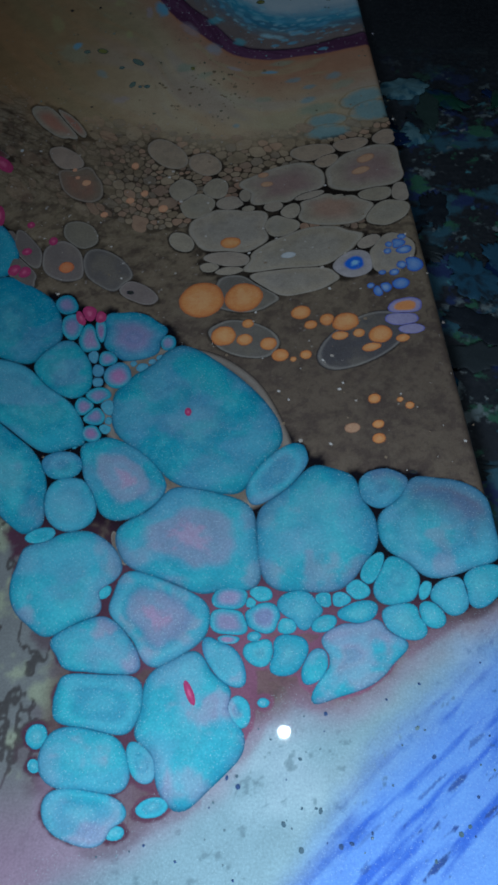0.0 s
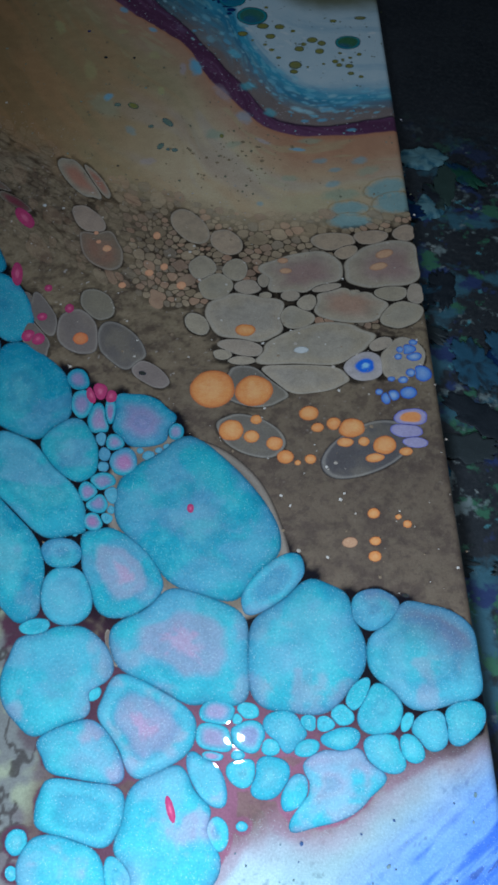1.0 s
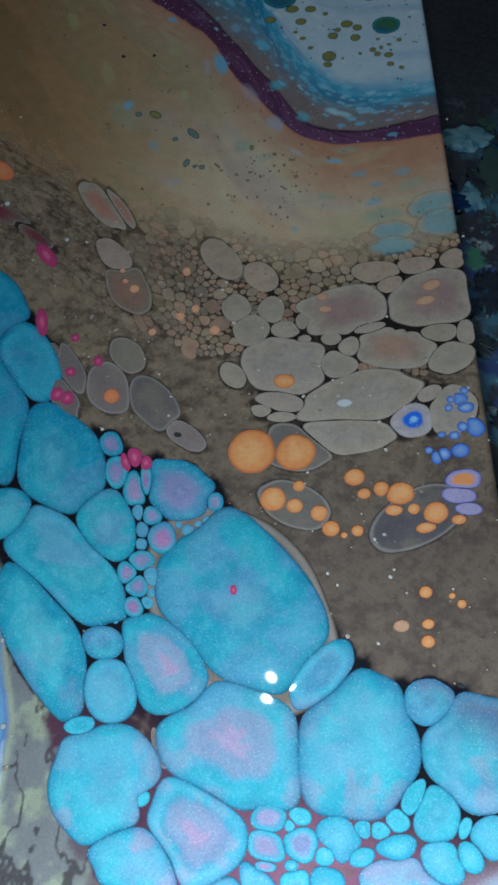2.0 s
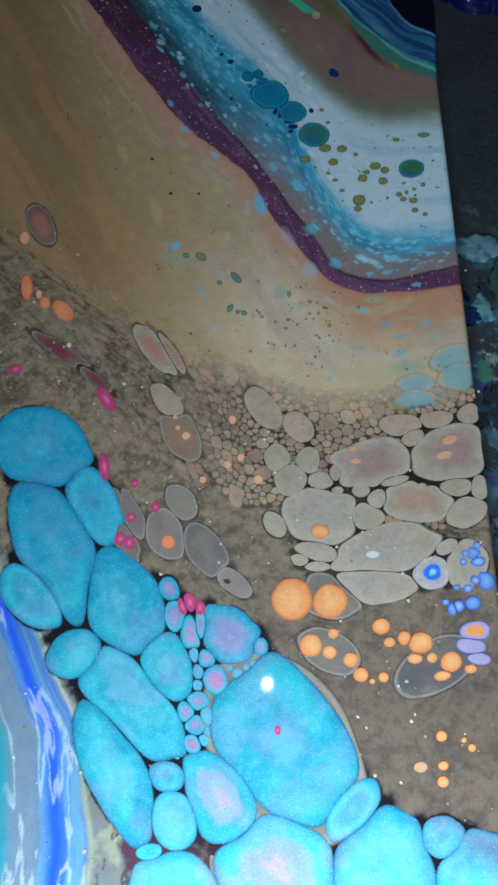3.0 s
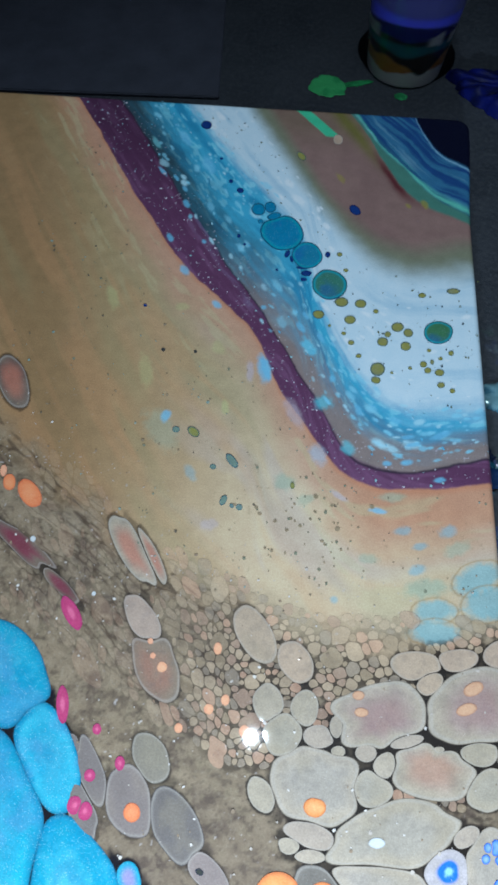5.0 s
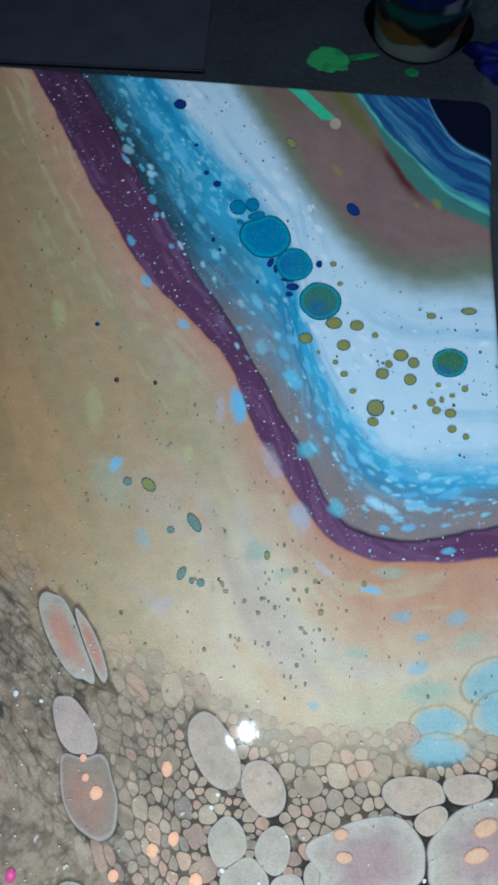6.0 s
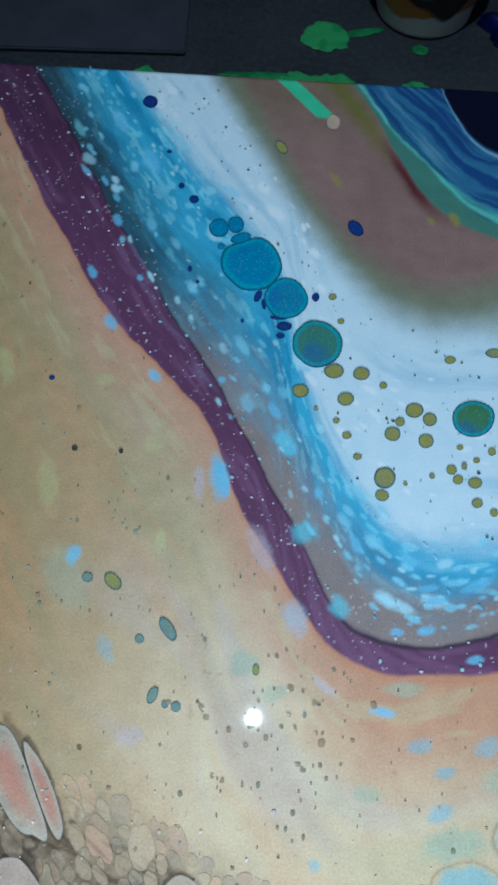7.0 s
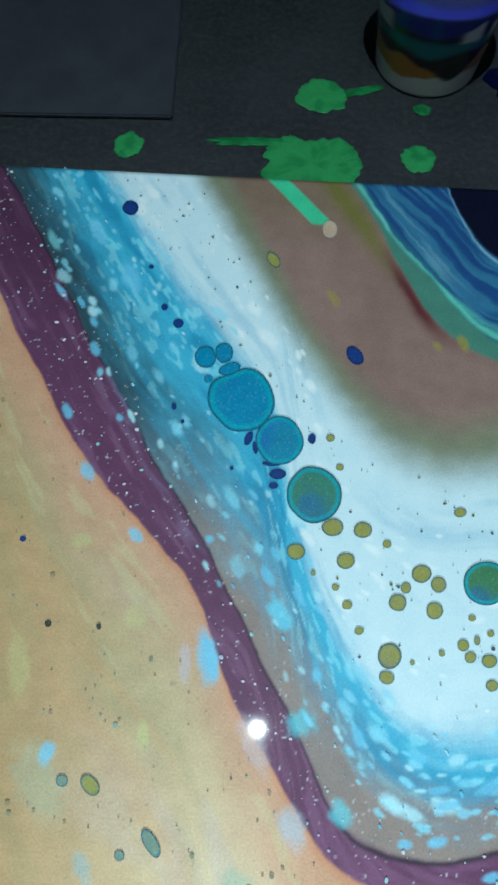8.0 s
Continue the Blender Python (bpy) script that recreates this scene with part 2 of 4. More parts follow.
bluesmall(-127.5, -428.3, 2.5, 2.1, -59)
bluesmall(-123.4, -439.6, 4.6, 2.9, -80)
bluesmall(-123.9, -448.4, 2.6, 2.3, -36)
bluesmall(-133.8, -454.1, 2.0, 1.5, -71)
bluesmall(-122.9, -445.2, 2.5, 1.7, -78)
bluesmall(-111.9, -423.5, 3.0, 2.5, 18)
bluesmall(-108.4, -421.2, 2.0, 1.7, 20)
bluesmall(-105.6, -419.6, 2.0, 1.7, 21)
bluesmall(-115.0, -421.5, 1.8, 1.6, -59)
bluesmall(-121.1, -506.1, 3.7, 3.0, 38)
bluesmall(-136.6, -544.9, 3.2, 2.7, -50)
bluesmall(-136.5, -552.1, 1.8, 1.5, -44)
bluesmall(-105.4, -563.4, 4.1, 2.3, 11)
bluesmall(-115.1, -568.5, 2.6, 1.8, 6)
bluesmall(-76.5, -540.2, 1.8, 1.4, -4)

pinkblue(-141.8, -390.3, 4.9, 3.8, -68)
pinkblue(-139.1, -401.8, 6.2, 3.9, -77)
pinkblue(-131.1, -409.2, 6.6, 4.3, -78)
pinkblue(-127.7, -405.9, 6.2, 2.5, 90)
pinkblue(-115.3, -409.2, 12.4, 10.3, -49)
pinkblue(-103.1, -413.1, 3.8, 3.1, -79)
pinkblue(-124.4, -418.2, 3.9, 3.5, -48)
pinkblue(-120.1, -426.4, 6.4, 5.3, -69)
pinkblue(-131.3, -438.7, 4.9, 3.8, -70)
pinkblue(-126.8, -434.5, 5.2, 3.7, -10)
pinkblue(-127.5, -442.8, 5.1, 4.1, -18)
pinkblue(-128.5, -449.8, 4.1, 3.5, -28)
pinkblue(-84.5, -510.4, 5.4, 3.8, -3)
pinkblue(-85.0, -517.8, 5.5, 4.3, -20)
pinkblue(-85.5, -522.6, 4.1, 1.9, -2)
pinkblue(-74.3, -516.8, 5.8, 4.2, -2)

pink(-132.5, -395.8, 3.7, 2.9, -69)
pink(-128.3, -397.9, 2.8, 2.1, -74)
pink(-135.5, -397.6, 3.6, 1.7, -69)
pink(-164.0, -369.4, 2.9, 2.6, -69)
pink(-160.3, -370.9, 2.9, 2.6, -70)
pink(-177.8, -301.4, 7.2, 2.8, -53)
pink(-174.8, -335.8, 6.4, 2.2, -78)
pink(-160.4, -359.3, 2.0, 1.9, -56)
pink(-150.1, -354.6, 2.3, 1.7, -81)
pink(-160.4, -343.6, 1.8, 1.5, -77)
pink(-223.3, -286.1, 3.1, 2.5, 25)
pink(-95.7, -444.2, 1.6, 1.1, -84)
pink(-96.0, -536.4, 3.3, 1.0, -70)

greyedge(-93.9, -448.7, 36.4, 25.0, -53)
greyedge(-117.1, -492.4, 5.8, 1.5, -70)

grey(-76.6, -356.5, 16.0, 13.2, -17)
grey(-58.6, -356.5, 7.6, 6.4, 12)
grey(-50.7, -371.2, 21.7, 10.3, 12)
grey(-56.3, -386.5, 16.3, 7.3, 0)
grey(-16.9, -376.8, 10.4, 8.2, 43)
grey(-24.4, -369.6, 5.3, 3.2, 25)
grey(-14.8, -353.3, 9.1, 6.5, 31)
grey(-18.1, -341.6, 9.3, 4.8, 10)
grey(-52.5, -348.1, 6.2, 4.2, 53)
grey(-33.0, -341.4, 4.8, 2.3, 4)
grey(-45.0, -339.6, 9.4, 3.5, 12)
grey(-59.6, -343.8, 4.4, 3.3, 8)
grey(-70.5, -345.0, 3.1, 2.3, 6)
grey(-39.8, -311.9, 10.0, 5.3, -2)
grey(-24.0, -308.5, 7.8, 4.1, 16)
grey(-35.1, -317.2, 6.0, 4.5, 44)
grey(-5.9, -304.9, 7.9, 5.4, 22)
grey(-77.7, -341.0, 5.3, 3.9, -1)
grey(-70.9, -336.0, 4.4, 2.7, 87)
grey(-83.1, -329.9, 5.9, 4.9, 85)
grey(-91.1, -340.7, 7.0, 6.5, 79)
grey(-97.4, -329.2, 6.4, 5.4, 88)
grey(-86.9, -313.8, 7.9, 5.8, -58)
grey(-104.3, -303.8, 11.5, 6.4, -59)
grey(-79.0, -372.8, 8.7, 4.5, -12)
grey(-97.9, -361.1, 6.0, 4.1, -56)
grey(-79.1, -378.9, 4.6, 2.3, 3)
grey(-86.4, -376.2, 3.5, 2.3, 4)
grey(-74.6, -392.4, 12.3, 8.6, -7)
grey(-75.4, -413.8, 12.7, 7.8, -25)
grey(-32.6, -418.3, 18.0, 9.1, 30)
grey(-144.9, -366.7, 11.3, 7.0, -67)
grey(-127.5, -372.5, 12.0, 7.2, -55)
grey(-139.0, -351.6, 9.1, 5.5, -53)
grey(-114.5, -387.0, 8.7, 4.1, -39)
grey(-160.8, -357.5, 10.7, 4.2, -60)
grey(-167.5, -349.5, 3.6, 1.9, -56)
grey(-163.2, -368.7, 12.9, 3.9, -57)
grey(-149.4, -301.4, 10.8, 5.0, -53)
grey(-141.0, -320.1, 13.1, 7.6, -58)
grey(-7.7, -341.2, 6.5, 4.3, 78)

mauve(-53.2, -332.1, 17.4, 12.0, 12)
mauve(-15.2, -325.3, 24.3, 13.8, 22)
mauve(-36.2, -346.9, 17.6, 10.2, -4)
mauve(-158.6, -272.8, 15.8, 4.6, -55)
mauve(-148.2, -275.5, 11.5, 2.2, -58)
mauve(-224.4, -196.7, 15.0, 6.4, -63)
mauve(-203.9, -274.6, 17.8, 3.3, -35)
mauve(-185.9, -289.1, 12.2, 2.1, -41)

whiteblue(-31.1, -380.2, 8.2, 6.5, 19)

orange(-90.4, -393.5, 8.2, 8.0, 33)
orange(-74.6, -393.7, 6.9, 6.5, 38)
orange(-82.7, -412.0, 4.3, 4.1, 53)
orange(-75.2, -414.5, 2.7, 2.5, 25)
orange(-73.6, -407.0, 2.0, 1.9, 30)
orange(-66.8, -417.2, 2.9, 2.7, 27)
orange(-38.5, -409.8, 4.7, 3.8, 14)
orange(-27.0, -417.0, 4.1, 3.6, 34)
orange(-34.3, -415.5, 2.0, 1.8, 34)
orange(-41.1, -416.0, 2.8, 1.9, 7)
orange(-30.7, -422.3, 3.3, 1.8, 14)
orange(-54.0, -403.6, 3.4, 3.0, 20)
orange(-51.0, -409.9, 2.2, 1.9, 16)
orange(-44.8, -408.1, 2.7, 2.5, 35)
orange(-63.0, -422.8, 2.9, 2.6, 26)
orange(-54.0, -423.5, 2.0, 1.8, 28)
orange(-58.6, -425.1, 1.1, 1.0, 26)
orange(-19.3, -419.4, 2.4, 1.6, 9)
orange(-33.0, -444.6, 2.1, 1.8, 26)
orange(-24.6, -445.7, 1.1, 0.9, 27)
orange(-33.2, -454.9, 1.9, 1.5, 13)
orange(-33.8, -460.4, 2.1, 1.8, 22)
orange(-21.8, -448.4, 1.5, 1.3, 27)
orange(-78.3, -363.9, 3.8, 2.9, 1)
orange(-143.4, -370.2, 2.9, 2.8, -54)
orange(-231.7, -205.8, 4.1, 2.3, -77)
orange(-225.5, -237.6, 7.5, 2.8, -79)
orange(-214.9, -247.2, 3.7, 2.5, -75)
orange(-218.6, -242.0, 2.7, 1.4, -78)
orange(-205.1, -251.7, 7.1, 3.9, -49)
orange(-139.0, -319.5, 1.9, 1.8, -76)
orange(-143.1, -315.5, 1.1, 1.0, -75)
orange(-144.8, -310.0, 1.1, 1.0, -76)
orange(-119.5, -333.5, 1.8, 1.7, -83)
orange(-113.5, -329.8, 1.9, 1.5, -87)
orange(-105.5, -340.3, 2.1, 1.9, 88)
orange(-118.1, -310.9, 2.2, 1.5, -87)
orange(-130.1, -341.0, 1.6, 1.5, -76)

tandot(-18.6, -318.7, 4.0, 2.3, 28)
tandot(-21.7, -326.4, 3.9, 2.0, 21)
tandot(-61.7, -330.4, 2.5, 1.6, 5)
tandot(-62.8, -324.3, 2.2, 1.6, 6)
tandot(-41.8, -455.6, 2.5, 1.8, 10)

bluedot(-13.7, -372.0, 3.1, 2.5, 20)
bluedot(-16.5, -372.1, 1.9, 1.6, 23)
bluedot(-11.7, -375.4, 3.0, 2.1, 10)
bluedot(-18.0, -375.7, 1.5, 1.3, 47)
bluedot(-11.5, -368.4, 1.7, 1.4, 22)
bluedot(-15.7, -393.1, 3.2, 2.6, 19)
bluedot(-21.9, -394.6, 2.6, 2.3, 41)
bluedot(-24.2, -395.8, 2.7, 2.0, 76)
bluedot(-26.9, -393.1, 1.4, 1.3, 42)
bluedot(-17.2, -387.1, 1.9, 1.5, 21)
bluedot(-21.7, -386.8, 1.4, 1.1, 16)
bluedot(-13.4, -383.5, 2.3, 2.0, 20)
bluedot(-9.5, -383.7, 3.7, 3.5, -46)

lilac(-16.1, -404.6, 6.1, 3.8, 12)
lilac(-18.2, -410.2, 5.6, 3.2, -3)
lilac(-15.6, -415.3, 4.3, 2.3, -4)

skyblob(-14.2, -274.6, 11.9, 6.8, 29)
skyblob(-10.7, -285.0, 11.8, 7.2, 17)
skyblob(-33.0, -289.4, 9.3, 5.0, 5)
skyblob(-32.7, -297.8, 10.8, 5.1, 6)
skyblob(-107.9, -180.8, 9.0, 3.6, -78)
skyblob(-107.1, -180.1, 7.6, 2.5, -73)
skyblob(-54.4, -247.6, 4.1, 1.4, -2)
skyblob(-41.7, -224.0, 3.3, 1.5, 10)
skyblob(-27.5, -230.8, 3.3, 1.3, 14)
skyblob(-133.5, -145.1, 3.5, 2.1, -52)
skyblob(-110.7, -144.1, 1.8, 1.5, -82)
skyblob(-75.9, -183.8, 2.4, 1.6, -68)
skyblob(-50.3, -225.1, 2.3, 1.4, 14)
skyblob(-147.7, -50.2, 7.9, 3.1, -63)
skyblob(-162.0, -30.6, 7.8, 2.7, -59)
skyblob(-151.6, -124.0, 3.5, 2.3, -57)
skyblob(-151.2, -209.1, 3.5, 2.6, 82)
skyblob(-161.7, -103.4, 3.5, 1.8, -60)
skyblob(-156.6, -79.4, 3.5, 1.7, -62)
skyblob(-172.2, -56.8, 4.7, 1.3, -57)
skyblob(-164.7, -61.5, 3.1, 1.1, -58)
skyblob(-159.0, -69.3, 2.5, 1.3, -59)
skyblob(-144.3, -104.9, 1.8, 1.2, -60)
skyblob(-64.0, -198.8, 3.6, 1.8, -63)
skyblob(-46.7, -202.6, 3.4, 2.0, -13)
skyblob(-38.5, -215.0, 3.7, 1.2, 9)
skyblob(-25.6, -209.3, 6.0, 1.9, 23)
skyblob(-40.9, -211.2, 3.4, 1.1, 9)
skyblob(-82.3, -159.8, 3.8, 1.5, -63)
skyblob(-91.9, -154.7, 3.8, 1.7, -58)
skyblob(-89.5, -147.6, 3.1, 1.3, -63)

greencell(-103.8, -95.7, 11.6, 10.5, -74)
greencell(-90.5, -109.9, 8.2, 7.5, -76)
greencell(-78.5, -127.9, 8.9, 8.2, 82)
greencell(-24.9, -152.8, 7.0, 6.2, 35)
greencell(-117.5, -80.5, 3.9, 3.6, -80)
greencell(-111.3, -78.5, 3.7, 3.1, -84)
greencell(-108.7, -84.9, 4.0, 2.4, 24)
greencell(-115.7, -89.0, 1.5, 1.4, -23)

greendot(-72.2, -138.3, 3.3, 2.6, 9)
greendot(-83.5, -146.8, 2.7, 2.4, 10)
greendot(-67.9, -148.7, 2.7, 2.4, 15)
greendot(-62.8, -138.6, 2.7, 2.4, 18)
greendot(-44.7, -151.3, 2.9, 2.5, 22)
greendot(-39.5, -154.3, 2.4, 2.2, 57)
greendot(-52.0, -160.5, 2.6, 2.4, 31)
greendot(-41.0, -162.2, 2.5, 2.3, 54)
greendot(-49.5, -155.9, 1.6, 1.5, 59)
greendot(-54.5, -176.3, 3.5, 3.2, 67)
greendot(-55.4, -182.4, 2.1, 1.8, -7)
greendot(-32.8, -171.8, 1.7, 1.6, 49)
greendot(-30.8, -175.1, 1.7, 1.5, 47)
greendot(-25.3, -175.8, 2.2, 1.8, 17)
greendot(-24.9, -182.7, 1.8, 1.5, 24)
greendot(-19.7, -185.5, 1.3, 1.2, 42)
greendot(-19.3, -164.4, 1.4, 1.2, 50)
greendot(-24.5, -167.9, 1.1, 0.9, 18)
greendot(-29.8, -163.7, 1.1, 0.9, 18)
greendot(-32.0, -130.9, 1.9, 1.4, 11)
greendot(-63.6, -169.6, 1.3, 1.1, 13)
greendot(-67.3, -162.2, 1.5, 1.3, 15)
greendot(-70.9, -157.1, 1.1, 1.0, 11)
greendot(-55.2, -142.6, 1.3, 1.2, 20)
greendot(-73.7, -108.0, 1.4, 1.3, 25)
greendot(-70.4, -118.1, 1.2, 1.1, 17)
navydot(-66.0, -76.7, 3.6, 2.5, -56)
greendot(-96.2, -39.0, 3.5, 1.9, -57)
greendot(-137.8, -216.4, 3.1, 1.9, -40)
greendot(-119.3, -229.4, 3.8, 1.7, -51)
greendot(-121.5, -248.4, 2.4, 1.3, 68)
greendot(-114.4, -251.1, 1.4, 1.3, -5)
greendot(-145.8, -215.8, 1.6, 1.4, -24)
greendot(-28.6, -170.2, 1.3, 0.9, 82)
greendot(-16.2, -127.0, 3.1, 1.7, 7)
greendot(-39.2, -174.5, 0.9, 0.9, 48)
greendot(-47.9, -177.8, 0.7, 0.7, 46)
greendot(-77.9, -153.1, 0.8, 0.7, 74)
greendot(-127.4, -233.0, 1.3, 1.2, -13)
greendot(-117.7, -250.7, 1.0, 0.9, -56)
greendot(-92.1, -239.2, 1.5, 1.0, -86)

navydot(-151.5, -18.9, 3.2, 2.9, -67)
navydot(-128.3, -67.8, 1.8, 1.7, -66)
navydot(-133.9, -61.5, 1.3, 1.1, -79)
navydot(-126.5, -99.9, 1.2, 0.8, -82)
navydot(-123.1, -105.2, 0.7, 0.6, -78)
navydot(-140.6, -44.8, 0.9, 0.8, -9)
navydot(-100.7, -109.9, 2.4, 1.2, 73)
navydot(-98.3, -113.1, 2.0, 0.8, -78)
navydot(-92.4, -118.2, 3.0, 0.9, 4)
navydot(-90.4, -121.7, 2.6, 1.7, 5)
navydot(-91.6, -125.7, 1.4, 1.1, 5)
navydot(-105.5, -120.6, 0.7, 0.6, -84)
navydot(-169.1, -148.3, 1.0, 0.8, -10)
navydot(-156.9, -173.6, 1.0, 0.9, -45)
navydot(-141.5, -173.4, 0.9, 0.7, -75)
navydot(-25.0, -473.8, 1.1, 0.6, -11)
navydot(-117.5, -386.7, 1.4, 0.9, -18)
navydot(-79.8, -108.6, 1.8, 1.3, 87)

paledot(-56.1, -373.5, 2.8, 1.6, 5)
paledot(-76.0, -24.1, 3.7, 2.5, 90)
paledot(-170.2, -292.9, 0.9, 0.8, -71)
paledot(-199.4, -271.9, 1.3, 1.1, -68)


def reach(c, x, y, grow=1.0):
    """How far (x, y) lies out of the cell c: 1 on its rim."""
    _, _, cx, cy, a, b, deg = c
    s, k = math.sin(radians(deg)), math.cos(radians(deg))
    dx, dy = x - cx, y - cy
    return np.sqrt(((dx * k + dy * s) / (a * grow)) ** 2 + ((dy * k - dx * s) / (b * grow)) ** 2)


def nearest(cells, x, y):
    """Distance in mm to the nearest cell, and to the second nearest."""
    best, second = np.full(np.shape(x), 9.0), np.full(np.shape(x), 9.0)
    for c in cells:
        r = max(c[4], c[5]) + 8
        w = np.nonzero((np.abs(x - c[2]) < r) & (np.abs(y - c[3]) < r))[0]
        d = (reach(c, x[w], y[w]) - 1) * min(c[4], c[5])
        second[w] = np.minimum(second[w], np.maximum(best[w], d))
        best[w] = np.minimum(best[w], d)
    return best, second


rng = random.Random(5)


# the many small beige cells between the tan and the brown
def small_cells():
    made, tries = [], 0
    fixed = [c for c in CELLS if c[1] in (1, 2)]
    while len(made) < 430 and tries < 30000:
        tries += 1
        x = -rng.uniform(2, 205)
        lowest = -352 - 0.12 * (x + 100) if x > -110 else -352 + 0.55 * (-110 - x)
        y = float(TAN_EDGE(x)) - rng.uniform(-10, 62)
        if y < lowest:
            continue
        if x < -125 and rng.random() < 0.85 or any(o[0] == "skyblob" and abs(o[2] - x) < 20 and float(reach(o, x, y)) < 1.15 for o in CELLS):
            continue
        if y > float(TAN_EDGE(x)) - 8 and rng.random() < 0.6:
            continue
        dense = vnoise(x / 14, y / 14, 91)
        a = rng.uniform(1.1, 1.5 + 4.8 * rng.random() ** 1.5) * (0.75 + 0.6 * float(dense))
        slant = 1.0 + 1.3 * float(step(-90, -170, np.array(x)))
        c = ("grey", 2, x, y, a * slant, a * rng.uniform(0.75, 0.95), -58 + rng.uniform(-18, 18) if slant > 1.2 else rng.uniform(-40, 40))
        if any(abs(o[2] - x) < 40 and abs(o[3] - y) < 40 and float(reach(o, x, y)) < 1.0 + a / min(o[4], o[5]) for o in fixed):
            continue
        if any(abs(o[2] - x) < 14 and abs(o[3] - y) < 14 and math.hypot(o[2] - x, o[3] - y) < 0.95 * (a + min(o[4], o[5])) for o in made):
            continue
        made.append(c)
    return made


SMALL = small_cells()


# soft-edged drops sunk into the film: x, y, half axes, turn, colour, cover
SKY, SEA_GREEN, LIME, LILAC_GREY = lin(130, 178, 192), lin(156, 178, 158), lin(186, 186, 132), lin(190, 178, 190)
SOFT = [
    (-125.1, -202.4, 4.6, 1.9, -80, LIME, 0.6), (-95.1, -238.0, 5.2, 4.0, 0, SEA_GREEN, 0.6), (-85.8, -245.2, 4.6, 2.6, 20, SEA_GREEN, 0.5),
    (-58.8, -269.4, 4.4, 2.4, 10, SEA_GREEN, 0.5), (-44.2, -256.1, 3.8, 2.0, 10, SKY, 0.6), (-37.0, -262.3, 3.4, 1.7, 15, SKY, 0.6),
    (-38.8, -273.0, 4.0, 2.0, 10, SKY, 0.65), (-25.4, -254.7, 4.2, 2.4, 20, SKY, 0.6), (-72.6, -287.9, 1.7, 1.5, 0, SKY, 0.6),
    (-48.3, -241.3, 5.4, 2.2, 5, SEA_GREEN, 0.5), (-71.4, -241.9, 4.0, 1.6, -30, LILAC_GREY, 0.6), (-114.5, -182.7, 6.9, 2.0, -82, LILAC_GREY, 0.6),
    (-185.9, -144.3, 7.4, 3.0, -70, LIME, 0.45), (-150.7, -147.3, 3.4, 2.9, 0, LIME, 0.45), (-130.6, -169.6, 4.0, 3.1, -60, LIME, 0.45),
    (-163.2, -185.3, 9.5, 3.2, -75, LIME, 0.4), (-35.8, -280.7, 8.5, 4.2, 8, SEA_GREEN, 0.6), (-22.0, -262.0, 7.0, 3.0, 25, SEA_GREEN, 0.5),
    (-152.6, -216.0, 12.0, 7.0, -60, SEA_GREEN, 0.35), (-137.0, -236.0, 4.0, 2.2, -60, SKY, 0.45), (-127.0, -259.0, 4.0, 2.6, 10, LILAC_GREY, 0.4),
    (-88.1, -166.5, 6.6, 2.8, -66, lin(104, 198, 228), 0.8), (-80.2, -196.3, 4.4, 3.9, 0, lin(96, 196, 216), 0.7), (-67.8, -218.6, 3.7, 3.0, -60, lin(96, 188, 206), 0.7),
    (-80.8, -223.0, 5.8, 3.4, -64, lin(164, 186, 206), 0.6), (-93.0, -203.0, 9.0, 3.4, -62, LILAC_GREY, 0.5), (-178.3, -34.9, 5.8, 1.6, -60, lin(112, 180, 190), 0.8),
    (-29.0, -70.0, 3.6, 1.8, -60, lin(150, 140, 60), 0.7), (-38.0, -71.7, 2.2, 1.5, -60, lin(150, 140, 60), 0.6), (-74.5, -53.5, 4.2, 1.7, -60, lin(150, 136, 70), 0.6),
]


def drifting_drops():
    """Pale drops drawn out along the flow in the blue and the white bands."""
    dice, made = random.Random(17), []
    while len(made) < 260:
        x = -dice.uniform(8, 190)
        lo, hi = float(BLUE_LOW(x)), float(WHITE_LOW(x))
        y = lo + (hi - lo) * dice.uniform(-0.25, 1.15) if len(made) < 185 else hi + dice.uniform(2, 60)
        if y > float(WHITE_HIGH(x)) - 3 or y > -2:
            continue
        turn = math.degrees(math.atan2(float(BLUE_LOW(x + 3)) - float(BLUE_LOW(x - 3)), 6))
        a = dice.uniform(0.9, 1.6 + 3.4 * dice.random() ** 2)
        tint = lin(136, 208, 234) if len(made) < 130 else lin(176, 222, 238) if len(made) < 185 else lin(226, 236, 242)
        made.append((x, y, a, a * dice.uniform(0.35, 0.6), turn + dice.uniform(-12, 12), tint, dice.uniform(0.45, 0.85)))
    return made


SOFT += drifting_drops()


def band(x, y, lo, hi):
    """0 at the flow line lo, 1 at hi."""
    a, b = lo(x), hi(x)
    return (y - a) / np.maximum(b - a, 2.0)


